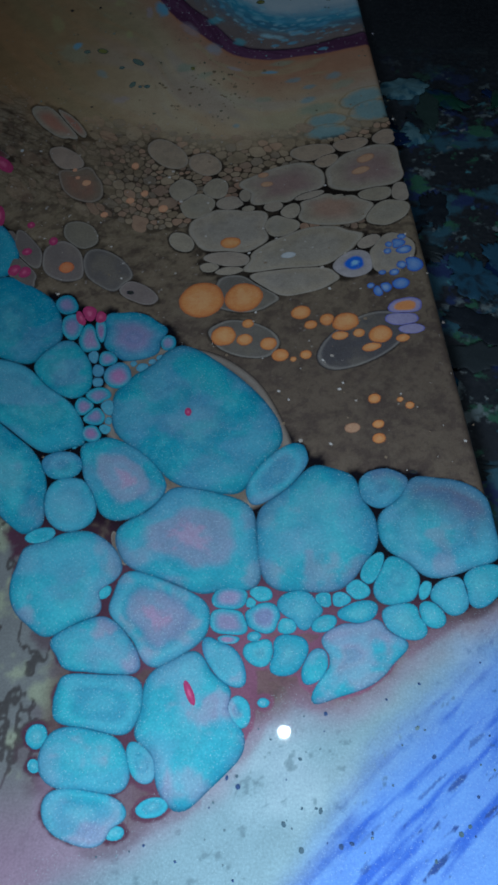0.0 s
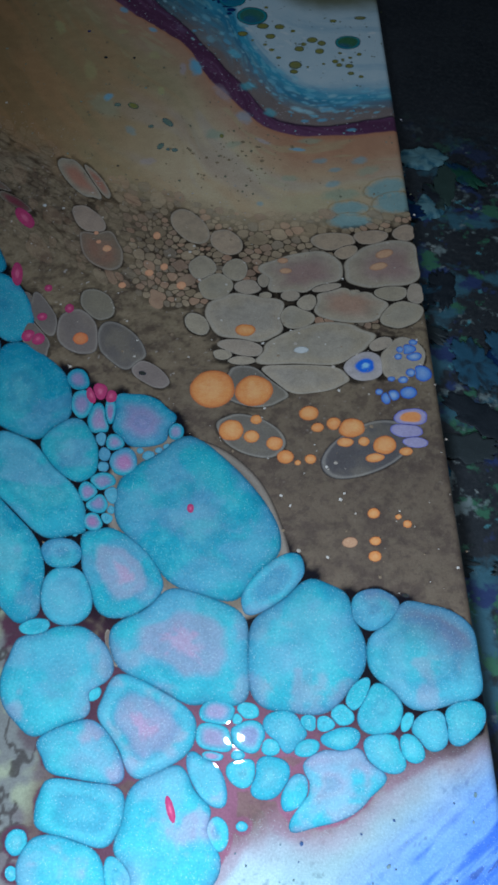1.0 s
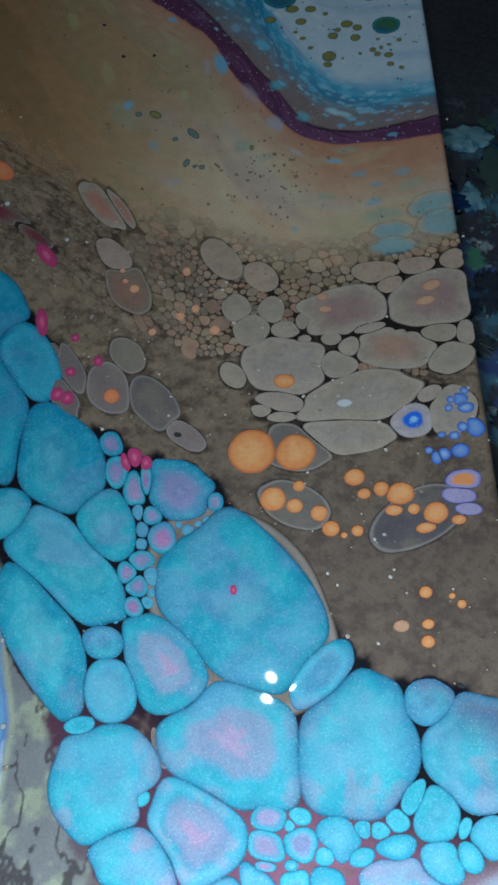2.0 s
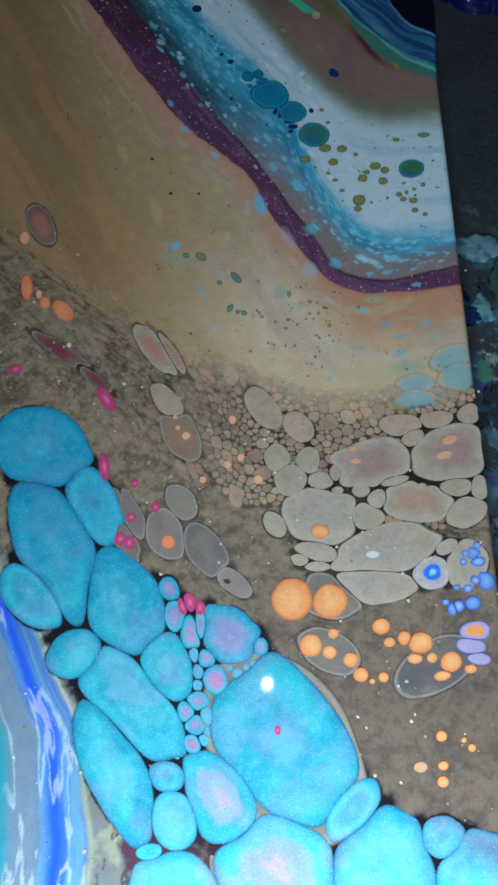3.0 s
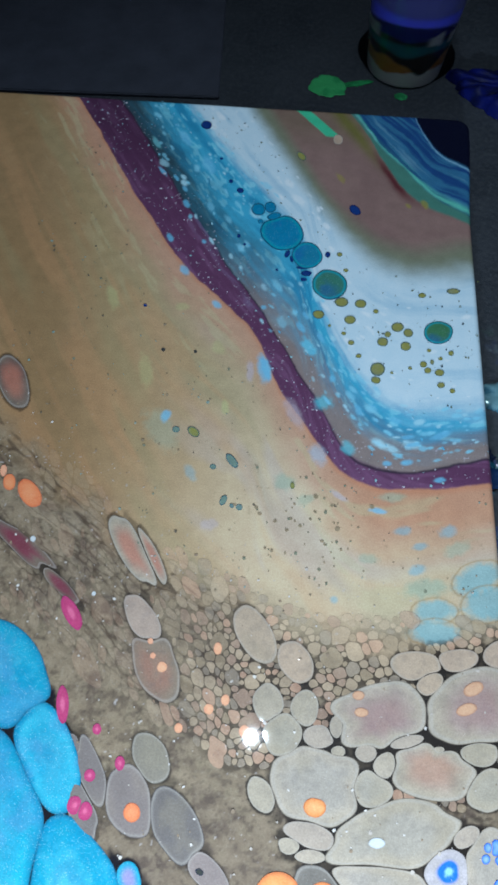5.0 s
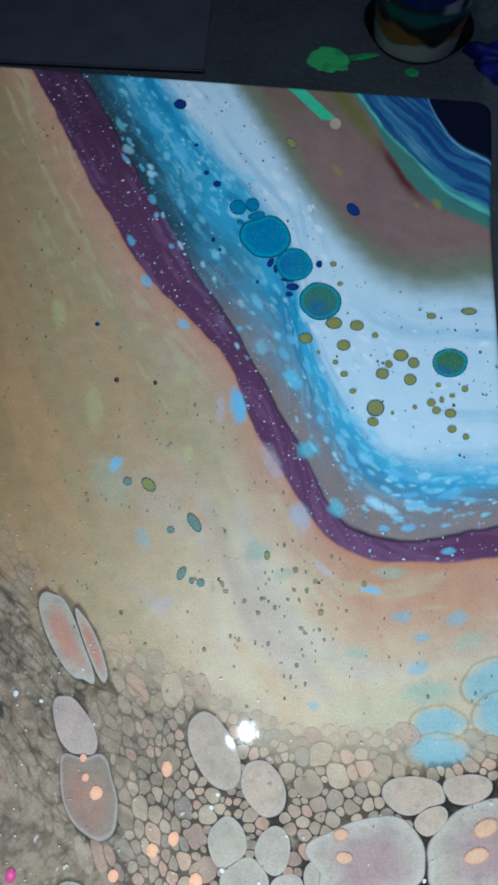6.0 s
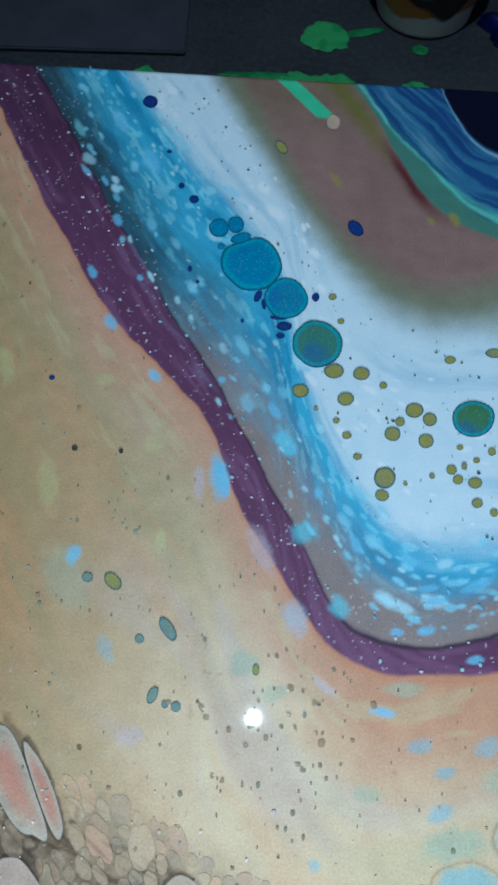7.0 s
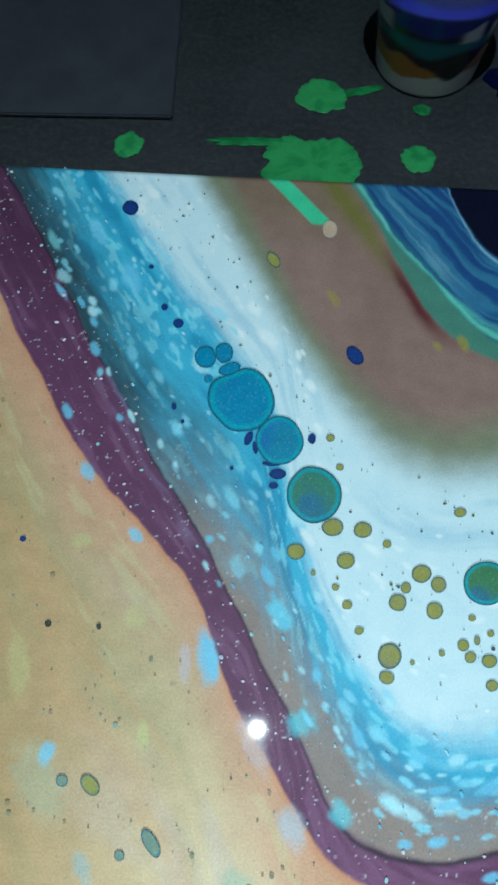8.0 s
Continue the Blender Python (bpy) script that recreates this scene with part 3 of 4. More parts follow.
def pigment(x, y, lace=True):
    """The colour of the poured film at (x, y) mm, and its share of painted mica glints."""
    wx = x + 3 * (fbm(x / 26, y / 26, 3) - 0.5) + 0.9 * (fbm(x / 5, y / 5, 5) - 0.5)
    wy = y + 3 * (fbm(x / 26, y / 26, 4) - 0.5) + 0.9 * (fbm(x / 5, y / 5, 6) - 0.5)
    big, mid, fine = fbm(x / 40, y / 40, 11), fbm(x / 11, y / 11, 12), fbm(x / 2.2, y / 2.2, 13)
    across = (x - y) * 0.71                     # the pour ran down to the right
    along = (wy - WHITE_LOW(wx)) * 0.62         # distance from its flow lines
    streak = fbm(along / 2.4, across / 17, 14)
    n = x.size
    col = np.empty((n, 3))
    # dull brown middle
    col[:] = lin(138, 120, 99)
    col = over(col, lin(108, 92, 78), step(0.45, 0.7, mid))
    col = over(col, lin(146, 130, 106), step(0.52, 0.72, fine) * 0.6)
    grit = fbm(x / 1.1, y / 1.1, 15, 2)
    bark = fbm(x / 3.4 + 2 * mid, y / 2.6, 18, 3)
    col = over(col, lin(152, 134, 112), step(0.52, 0.68, bark) * 0.55)
    col = over(col, lin(82, 68, 60), step(0.42, 0.28, bark) * 0.5)
    col = over(col, lin(66, 56, 50), step(0.36, 0.22, grit) * 0.35)
    col = over(col, lin(160, 146, 126), step(0.68, 0.80, grit) * 0.3)
    # purplish brown next to the cells, partly darkened in colour for weaker light
    col = over(col, lin(90, 77, 74), step(-335, -440, y) * 0.6)
    # fine flow lines where the tan runs into the brown
    edge_run = wy - TAN_EDGE(wx)
    ridge = np.abs(fbm(edge_run / 5.5, (x - y) / 42, 16, 3) - 0.5)
    lines = step(0.040, 0.008, ridge) * step(-75, -115, x) * step(-72, -40, edge_run)
    glint_fleck = np.full(n, 0.03)
    # tan and cream
    t = wy - TAN_EDGE(wx)
    tan = step(-16, 16, t + 22 * (mid - 0.5))
    cream = np.empty((n, 3))
    cream[:] = lin(198, 178, 147)
    u = PURPLE_LOW(wx) - wy                     # distance under the purple band
    flow = lambda wide, long, seed: fbm(u * 0.62 / wide, across / long, seed, 3)
    cream = over(cream, lin(206, 190, 164), step(0.45, 0.65, big) * 0.6)
    cream = over(cream, lin(168, 134, 94), step(-95, -185, x + 0.35 * y + 60) * 0.85)
    # browner far left: partly its own tan, partly weaker light put into the colour
    cream = over(cream, lin(130, 100, 66), step(-175, -225, x + 0.3 * (y + 150)) * 0.6)
    cream = over(cream, lin(222, 200, 168), np.exp(-((x + 85) / 55) ** 2 - ((y + 265) / 45) ** 2) * 0.7)
    cream = over(cream, lin(150, 146, 108), step(0.48, 0.76, flow(16, 95, 21)) * 0.30)
    cream = over(cream, lin(200, 146, 104), step(0.52, 0.72, flow(9, 80, 22)) * 0.25)
    cream = over(cream, lin(190, 176, 172), step(0.52, 0.72, flow(16, 60, 23)) * step(-170, -110, x) * 0.40)
    cream = over(cream, lin(196, 144, 122), step(42, 4, u + 14 * (mid - 0.5)) * 0.7)
    cream = over(cream, lin(194, 132, 96), step(34, 6, u + 10 * (streak - 0.5)) * step(-95, -50, x) * 0.45)
    cream = over(cream, lin(196, 190, 150), step(0.60, 0.72, flow(4, 24, 25)) * step(90, 20, u) * 0.35)
    cream = over(cream, lin(120, 100, 72), step(0.76, 0.84, fbm(x / 1.9, y / 1.9, 24)) * 0.3)
    col = col * (1 - tan[:, None]) + cream * tan[:, None]
    col = over(col, lin(78, 62, 50), lines * step(14, -4, edge_run) * 0.75)
    # purple band
    up = wy - PURPLE_LOW(wx)
    pw = np.maximum(PURPLE_HIGH(wx) - PURPLE_LOW(wx), 3.5)
    p = up / pw
    purple = np.empty((n, 3))
    purple[:] = lin(96, 58, 89)
    purple = over(purple, lin(122, 82, 116), step(0.45, 0.7, streak) * 0.7)
    purple = over(purple, lin(48, 26, 48), step(-125, -40, y + 0.4 * (x + 120)) * 0.55)
    col = over(col, lin(196, 128, 96), step(-4.0, -0.6, up) * 0.55)
    col = col * (1 - step(-0.7, 0.7, up)[:, None]) + purple * step(-0.7, 0.7, up)[:, None]
    # teal shadow, blue, white
    q = band(wx, wy, PURPLE_HIGH, BLUE_LOW)
    teal = np.empty((n, 3))
    teal[:] = lin(74, 92, 108)
    teal = over(teal, lin(22, 58, 66), step(-150, -60, y - 0.1 * x) * 0.65)
    teal = over(teal, lin(150, 132, 126), step(-95, -160, y) * (0.65 + 0.3 * mid))
    k = step(0.0, 0.18, q)
    col = col * (1 - k[:, None]) + teal * k[:, None]
    e = wy - PURPLE_HIGH(wx)
    col = over(col, lin(24, 30, 40), np.exp(-((e - 0.6) / 0.7) ** 2) * 0.8)
    q = band(wx, wy, BLUE_LOW, WHITE_LOW)
    azure = np.empty((n, 3))
    azure[:] = lin(70, 170, 206)
    azure = over(azure, lin(34, 126, 168), step(0.5, 0.75, fbm(along / 9, across / 30, 31)) * 0.7)
    azure = over(azure, lin(136, 214, 234), step(0.60, 0.70, fbm(along / 2.0, across / 6.0, 32, 2)) * 0.6)
    k = step(-0.2, 0.8, q + 0.5 * (streak - 0.5) + 0.08)
    col = col * (1 - k[:, None]) + azure * k[:, None]
    white = np.empty((n, 3))
    white[:] = lin(200, 222, 234)
    white = over(white, lin(158, 196, 218), step(0.5, 0.8, fbm(along / 4.5, across / 30, 33)) * 0.6)
    k = step(-9, 9, wy - WHITE_LOW(wx) + 12 * (streak - 0.5))
    col = col * (1 - k[:, None]) + white * k[:, None]
    # olive rim, mauve tongue, dark red line
    k = step(-16, 8, wy - WHITE_HIGH(wx) + 5 * (mid - 0.5))
    col = over(col, lin(122, 126, 106), k)
    k = step(-12, 5, wy - MAUVE_LOW(wx))
    mau = np.empty((n, 3))
    mau[:] = lin(140, 112, 106)
    mau = over(mau, lin(112, 98, 78), step(-40, -8, y) * 0.6)
    mau = over(mau, lin(122, 94, 92), step(0.5, 0.8, big) * 0.5)
    col = col * (1 - k[:, None]) + mau * k[:, None]
    g = wy - MAUVE_HIGH(wx)
    col = over(col, lin(106, 106, 40), np.exp(-((g + 10) / 8) ** 2) * step(-55, -20, y) * 0.75)
    col = over(col, lin(84, 26, 36), np.exp(-((g + 3.0) / 6.0) ** 2) * step(-24, -50, y) * step(-86, -70, y + 0.3 * x) * 0.9)
    k = step(0, 3, g)
    col = over(col, lin(72, 124, 112), k)
    q = wy - TEAL_LOW(wx)
    k = step(-1, 2.5, q)
    sea = np.empty((n, 3))
    ln = fbm(q / 5.0 + 1.6 * fbm(x / 18, y / 18, 42), across / 60, 41, 3)
    sea[:] = lin(52, 108, 146)
    sea = over(sea, lin(96, 186, 170), np.exp(-((q - 3) / 3.0) ** 2))
    sea = over(sea, lin(136, 182, 200), step(0.58, 0.78, ln) * 0.5)
    sea = over(sea, lin(20, 54, 116), step(0.52, 0.34, ln) * 0.8)
    col = col * (1 - k[:, None]) + sea * k[:, None]
    k = step(-1.5, 1.5, wy - NAVY_LOW(wx))
    col = over(col, lin(140, 186, 212), np.exp(-((wy - NAVY_LOW(wx) + 1.5) / 0.8) ** 2) * 0.7)
    col = over(col, lin(6, 10, 34), k)
    # a dribble of mint green that ends in a beige drop
    d = np.abs((x + 97) * 0.75 + (y + 1) * 0.66)
    k = step(3.6, 2.6, d + 0.6 * (mid - 0.5)) * step(-23, -21, y) * step(-8.5, -6.5, (x + 79) * -0.4 + (y + 21) + 6)
    col = over(col, lin(72, 190, 146), k * step(-72, -76, x))
    # white dust along the bands
    s1 = step(0.80, 0.88, fbm(x / 0.9, y / 0.9, 51, 2))
    inband = step(-2, 2, up) * step(30, 0, wy - PURPLE_HIGH(wx))
    col = over(col, lin(205, 200, 214), s1 * inband * 0.7)
    s2 = step(0.84, 0.90, fbm(x / 1.3, y / 1.3, 52, 2)) * step(60, -10, t) * step(-470, -330, y)
    col = over(col, lin(190, 180, 176), s2 * 0.8)
    # lower end: milky film, then deep blue with streaks
    lo = CELLS_LOW(wx) - wy
    milk = np.empty((n, 3))
    milk[:] = lin(142, 172, 182)
    milk = over(milk, lin(172, 196, 206), step(0.45, 0.7, big))
    milk = over(milk, lin(96, 112, 124), step(-95, -150, x) * 0.85)
    milk = over(milk, lin(104, 130, 140), step(0.66, 0.76, fbm(x / 2.6, y / 2.6, 61)) * 0.6)
    milk = over(milk, lin(168, 124, 146), step(16, 2, lo + 6 * (mid - 0.5)) * 0.6)
    k = np.maximum(step(-2, 9, lo + 4 * (mid - 0.5)), step(-100, -125, x) * step(-540, -556, y))
    col = col * (1 - k[:, None]) + milk * k[:, None]
    dl = DEEPBLUE(wx) - wy
    along2, across2 = 0.80 * x + 0.60 * y, 0.80 * y - 0.60 * x
    sb = fbm(along2 / 26, across2 / 3.2, 62)
    deep = np.empty((n, 3))
    deep[:] = lin(104, 152, 226)
    deep = over(deep, lin(44, 98, 204), step(0.42, 0.66, sb))
    deep = over(deep, lin(26, 62, 140), step(0.66, 0.74, fbm(along2 / 9, across2 / 1.6, 63)) * step(4, 26, dl))
    deep = over(deep, lin(40, 80, 130), step(0.76, 0.82, fbm(x / 2.2, y / 2.2, 64)) * 0.7)
    k = step(-10, 12, dl + 8 * (mid - 0.5)) * 0.92
    col = col * (1 - k[:, None]) + deep * k[:, None]
    glint_fleck = np.where(lo > 0, 0.35, glint_fleck)
    # pearly streams beside the cells
    gx = np.interp(-wy, (340, 383, 402, 427, 447, 484, 520, 560), (-232, -213, -196, -185, -175, -167, -167, -172))
    d = wx - gx - 4.5 * step(-400, -460, y)
    stone = np.empty((n, 3))
    stone[:] = lin(122, 124, 124)
    stone = over(stone, lin(150, 156, 136), step(0.5, 0.65, mid))
    stone = over(stone, lin(62, 56, 56), step(0.055, 0.02, np.abs(fbm(x / 7, y / 11, 72) - 0.5)) * 0.8)
    k = step(36, 28, d + 8 * (mid - 0.5)) * step(-365, -385, y) * step(-575, -548, y)
    col = col * (1 - k[:, None]) + stone * k[:, None]
    stream = np.empty((n, 3))
    stream[:] = lin(100, 152, 190)
    stream = over(stream, lin(78, 122, 184), step(0.45, 0.65, fbm(d / 2.4, y / 40, 73)))
    stream = over(stream, lin(170, 170, 120), np.exp(-((d + 0.5) / 1.6) ** 2) * 0.8)
    stream = over(stream, lin(38, 92, 220), np.exp(-((d + 12.5) / 3.2) ** 2))
    stream = over(stream, lin(118, 138, 156), step(-16, -20, d) * 0.9)
    stream = over(stream, lin(214, 226, 230), step(0.06, 0.02, np.abs(fbm(d / 5, y / 30, 74) - 0.5)) * 0.4)
    stream = over(stream, lin(40, 150, 168), step(-27, -34, d + 8 * (big - 0.5)))
    k = step(1.2, -0.8, d) * step(-330, -370, y)
    col = col * (1 - k[:, None]) + stream * k[:, None]
    # soft patches
    for px, py, a, b, deg, tint, most in SOFT:
        c, r = ("", 0, px, py, a, b, deg), 1.5 * max(a, b)
        w = np.nonzero((np.abs(x - px) < r) & (np.abs(y - py) < r))[0]
        col[w] = over(col[w], tint, step(1.3, 0.5, reach(c, wx[w], wy[w]) + 0.7 * (fine[w] - 0.5)) * most)
    for c in CELLS:
        if c[1] == 0:
            r = 1.6 * max(c[4], c[5])
            w = np.nonzero((np.abs(x - c[2]) < r) & (np.abs(y - c[3]) < r))[0]
            e = reach(c, wx[w], wy[w])
            tint = lin(112, 190, 226) if y[w].mean() > -262 else lin(120, 176, 186)
            col[w] = over(col[w], tint, step(1.15, 0.55, e + 0.5 * (fine[w] - 0.5)) * 0.72)
            if c[0] == "skyblob" and c[3] < -262:
                col[w] = over(col[w], lin(150, 116, 66), np.exp(-((e - 1.02) / 0.05) ** 2) * 0.5)
    # dark lacing between the cells
    e1, far1 = nearest([c for c in CELLS if c[1] == 1], x, y)
    dark = np.empty((n, 3))
    dark[:] = lin(20, 18, 26)
    dark = over(dark, lin(150, 98, 122), step(-495, -525, y + 0.35 * (x + 60)) * (0.6 + 0.5 * mid) * (0.35 + 0.65 * step(-125, -70, x)))
    k = np.maximum(step(1.5, 0.6, e1 + 1.2 * (fine - 0.5)), step(6.5, 3.5, far1 + 2 * (fine - 0.5)) * step(5.0, 3.0, e1) * (1 - 0.6 * step(-505, -530, y)))
    col = col * (1 - k[:, None]) + dark * k[:, None]
    e2, far2 = nearest([c for c in CELLS if c[1] == 2], x, y)
    packed = (x > -105) & (y > -392)
    col = over(col, lin(30, 25, 24), step(1.1, 0.5, e2 + 0.9 * (fine - 0.5)) * np.where(packed, 0.9, 0.65))
    col = over(col, lin(34, 28, 25), step(4.2, 2.2, far2 + 2.5 * (fine - 0.5)) * step(3.6, 2.0, e2) * np.where(packed, 0.85, 0.5))
    if lace:
        e3, far3 = nearest(SMALL, x, y)
        k = np.maximum(step(0.9, 0.3, e3), step(3.0, 1.4, far3 + 2.4 * (mid - 0.5)))
        col = over(col, lin(50, 39, 32), k * (0.15 + 0.85 * step(-140, -95, x)) * step(14, -10, t) * 0.8)
    return col, glint_fleck


def paint_film(pitch):
    """The film as one sheet, rounded over the edge of the stretcher and down its sides."""
    xs = np.concatenate((np.arange(-W, -250, 2.5), np.arange(-250, -0.4, pitch), [0.0]))
    ys = np.concatenate((np.arange(-H, -590, 2.5), np.arange(-590, -0.4, pitch), [0.0]))
    gx, gy = np.meshgrid(xs, ys)
    x, y = gx.ravel(), gy.ravel()
    bow = -4.0 * step(-5, -90, y)               # the long side is bent inward to fit the camera's view
    x = x + bow * np.clip(1 + x / 30, 0, 1)
    col, glint_fleck = pigment(x, y)
    edge = np.minimum(np.minimum(bow - x, x + W), np.minimum(-y, y + H))
    # the corner towards the cup is rounded
    cx, cy = np.maximum(x + 8, 0), np.maximum(y + 8, 0)
    far = np.hypot(cx, cy)
    corner = (cx > 0) & (cy > 0)
    pull = np.where(corner & (far > 8), 8 / np.maximum(far, 1e-6), 1.0)
    edge = np.where(corner, np.maximum(8 - far, 0), edge)
    x, y = np.where(corner, -8 + cx * pull, x), np.where(corner, -8 + cy * pull, y)
    r = 3.0
    z = np.where(edge < r, np.sqrt(np.maximum(r * r - (r - edge) ** 2, 0)) - r, 0.0)
    v = np.column_stack((x, y, z)) * MM
    nx, ny = len(xs), len(ys)
    i = np.arange(nx * ny).reshape(ny, nx)
    quads = np.stack((i[:-1, :-1], i[:-1, 1:], i[1:, 1:], i[1:, :-1]), -1).reshape(-1, 4)
    # skirt: the paint that ran down the sides, with their shade put into its colour
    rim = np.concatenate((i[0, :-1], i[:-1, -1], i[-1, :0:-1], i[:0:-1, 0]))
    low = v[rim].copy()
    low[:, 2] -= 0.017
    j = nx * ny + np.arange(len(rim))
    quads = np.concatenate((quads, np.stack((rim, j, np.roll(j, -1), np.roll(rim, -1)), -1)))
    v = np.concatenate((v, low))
    rgba = np.column_stack((col, glint_fleck))
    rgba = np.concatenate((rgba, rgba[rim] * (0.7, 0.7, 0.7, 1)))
    me = bpy.data.meshes.new("paint_film")
    me.vertices.add(len(v))
    me.vertices.foreach_set("co", v.astype(np.float32).ravel())
    me.loops.add(quads.size)
    me.loops.foreach_set("vertex_index", quads.astype(np.int32).ravel())
    me.polygons.add(len(quads))
    me.polygons.foreach_set("loop_start", np.arange(0, quads.size, 4, dtype=np.int32))
    me.polygons.foreach_set("loop_total", np.full(len(quads), 4, dtype=np.int32))
    me.update(calc_edges=True)
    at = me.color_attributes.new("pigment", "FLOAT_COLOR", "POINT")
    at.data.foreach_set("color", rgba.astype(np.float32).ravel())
    me.materials.append(PAINT)
    me.polygons.foreach_set("use_smooth", [True] * len(quads))
    ob = new("paint_film", me)
    ob.parent = painting
    return ob


paint_film(0.44)
part("stretched_canvas", box(-(W - 4) * MM, -9 * MM, -(H - 4) * MM, -4 * MM, -0.0182, -0.0015, 0.001), CANVAS, painting, "dark canvas stretched over a wooden frame")


# ---- cells of paint floating on the film ----
def outline(c, rivals, sides, spread, fill):
    """The cell's rim: its own oval, pressed flat where neighbours meet it."""
    th = np.linspace(0, 2 * np.pi, sides, endpoint=False)
    s, k = math.sin(radians(c[6])), math.cos(radians(c[6]))
    f = np.linspace(0.12, max(spread, fill) + 0.03, 96)
    wob = 1 + 0.10 * (vnoise(np.cos(th) * 1.6 + c[2], np.sin(th) * 1.6 + c[3], 9) - 0.5)
    ex, ey = c[4] * np.cos(th) * wob, c[5] * np.sin(th) * wob
    px = c[2] + np.outer(f, ex * k - ey * s)
    py = c[3] + np.outer(f, ex * s + ey * k)
    own = np.repeat(f[:, None], sides, 1)
    gap = (0.36 if c[1] == 1 else 0.46 if max(c[4], c[5]) > 4 else 0.34) / min(c[4], c[5])
    open_rim, beside = own < spread, np.zeros(own.shape, bool)
    free = (px < -4.6) & (py < -0.6)
    for o in rivals:
        e = reach(o, px, py)
        free &= own < e - gap
        beside |= (e - 1) * min(o[4], o[5]) < 3.6
    free &= open_rim | beside & (own < fill)
    r = np.where(free.all(0), f[-1], f[np.argmin(free, 0)])
    soft = np.array((1, 2, 3, 4, 5, 4, 3, 2, 1)) / 25 if sides > 30 else np.array((0.5, 1, 0.5)) / 2
    h = len(soft) // 2
    r = np.convolve(np.concatenate((r[-h:], r, r[:h])), soft, mode="valid")
    return r, ex * k - ey * s, ex * s + ey * k


def tint_cell(style, f, x, y, c, rnd):
    """Colour and flecks of a cell at the share f of its rim."""
    n = f.size
    col = np.empty((n, 3))
    m1, m2 = fbm(x / 10 + rnd * 50, y / 10, 81), fbm(x / 2 + rnd * 9, y / 2, 82)
    size = min(c[4], c[5])
    glint_fleck = np.full(n, 0.12)
    if style in ("blue", "blueheart", "bluesmall", "pinkblue"):
        col[:] = lin(44, 174, 192)
        col = over(col, lin(30, 150, 180), step(0.4, 0.7, m1) * 0.7)
        col = over(col, lin(92, 192, 208), step(0.45, 0.8, m2) * 0.5)
        if size > 5:
            col = over(col, lin(122, 186, 204), step(0.75, 0.15, f + 0.9 * (m1 - 0.5)) * (0.15 + 0.45 * rnd))
            col = over(col, lin(130, 150, 200), step(0.5, 0.62, fbm(x / 13 + rnd * 20, y / 9, 88)) * 0.3)
        # paler at the near end, darker beyond: fall-off of light put into the colour
        low = step(-440, -530, y)
        col = over(col, lin(84, 186, 202), low * 0.5)
        col = over(col, lin(14, 140, 186), step(-420, -360, y) * 0.5)
        if style in ("blue", "blueheart"):
            wash = fbm(x / 15 + 7, y / 15, 86)
            col = over(col, lin(152, 166, 198), step(0.48, 0.70, wash) * low * 0.35)
            col = over(col, lin(214, 134, 170), step(0.58, 0.70, fbm(x / 11 + 3, y / 11, 87)) * low * 0.3)
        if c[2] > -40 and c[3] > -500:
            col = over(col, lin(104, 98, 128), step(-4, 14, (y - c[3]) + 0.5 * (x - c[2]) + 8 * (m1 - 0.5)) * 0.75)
        if style == "bluesmall":
            col = over(col, lin(112, 190, 204), step(-505, -525, y) * step(0.75, 0.2, f) * 0.8)
            col = over(col, lin(120, 160, 196), step(-490, -420, y) * 0.55)
        if style == "pinkblue":
            rosy = lin(212, 104, 160) if y.mean() > -480 else lin(222, 130, 160)
            col = over(col, lin(118, 150, 196), step(0.98, 0.3, f) * 0.7)
            col = over(col, rosy, step(0.85, 0.25, f + 0.5 * (m1 - 0.5)) * (0.25 + 0.35 * rnd))
        if style == "blueheart":
            col = over(col, lin(146, 156, 186), step(0.66, 0.50, f + 0.35 * (m1 - 0.5)) * 0.75)
            col = over(col, lin(206, 150, 184), step(0.34, 0.1, f + 0.5 * (m2 - 0.5)) * 0.5)
        fold = fbm(f * 2.6 + m1 * 1.5 + rnd * 9, f * 0 + rnd * 30, 84, 2)
        col = over(col, lin(10, 116, 164), step(0.5, 0.8, fold) * 0.28)
        col = over(col, lin(90, 206, 228), step(0.5, 0.2, fold) * 0.25)
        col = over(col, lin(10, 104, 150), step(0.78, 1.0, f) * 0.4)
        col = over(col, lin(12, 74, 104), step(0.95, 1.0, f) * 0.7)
        glint_fleck[:] = 0.7
    elif style in ("grey", "mauve", "whiteblue", "greyedge"):
        col[:] = lin(178, 163, 145) if style != "whiteblue" else lin(190, 180, 184)
        if style == "grey" and x.mean() > -95 and y.mean() < -390:
            col[:] = lin(86, 82, 88)
        elif style == "grey" and c[3] > -320:
            col[:] = lin(184, 160, 138)
        elif style == "grey" and c[2] < -108 and c[3] < -345:
            col[:] = lin(112, 105, 102)
        elif style == "grey" and c[2] < -108:
            col[:] = lin(140, 118, 102)
            col = over(col, lin(170, 110, 92), step(0.9, 0.3, f + 0.4 * (m1 - 0.5)) * 0.4)
        elif style == "mauve" and c[2] < -180:
            col[:] = lin(112, 92, 84)
        elif c[2] > -108 and size > 6:
            col = over(col, lin(154, 150, 146), step(0.95, 0.4, f + 0.5 * (m1 - 0.5)) * 0.45)
        if style == "greyedge":
            col[:] = lin(128, 114, 104)
        col = over(col, lin(150, 138, 118), step(0.45, 0.7, m1) * 0.3)
        col = over(col, lin(92, 88, 92), step(0.5, 0.75, m2) * 0.2)
        if style == "mauve":
            heart = lin(186, 122, 90) if c[3] < -345 and c[2] > -60 else lin(128, 44, 70) if -210 < c[2] < -180 else lin(186, 116, 96) if c[2] < -120 else lin(154, 98, 102)
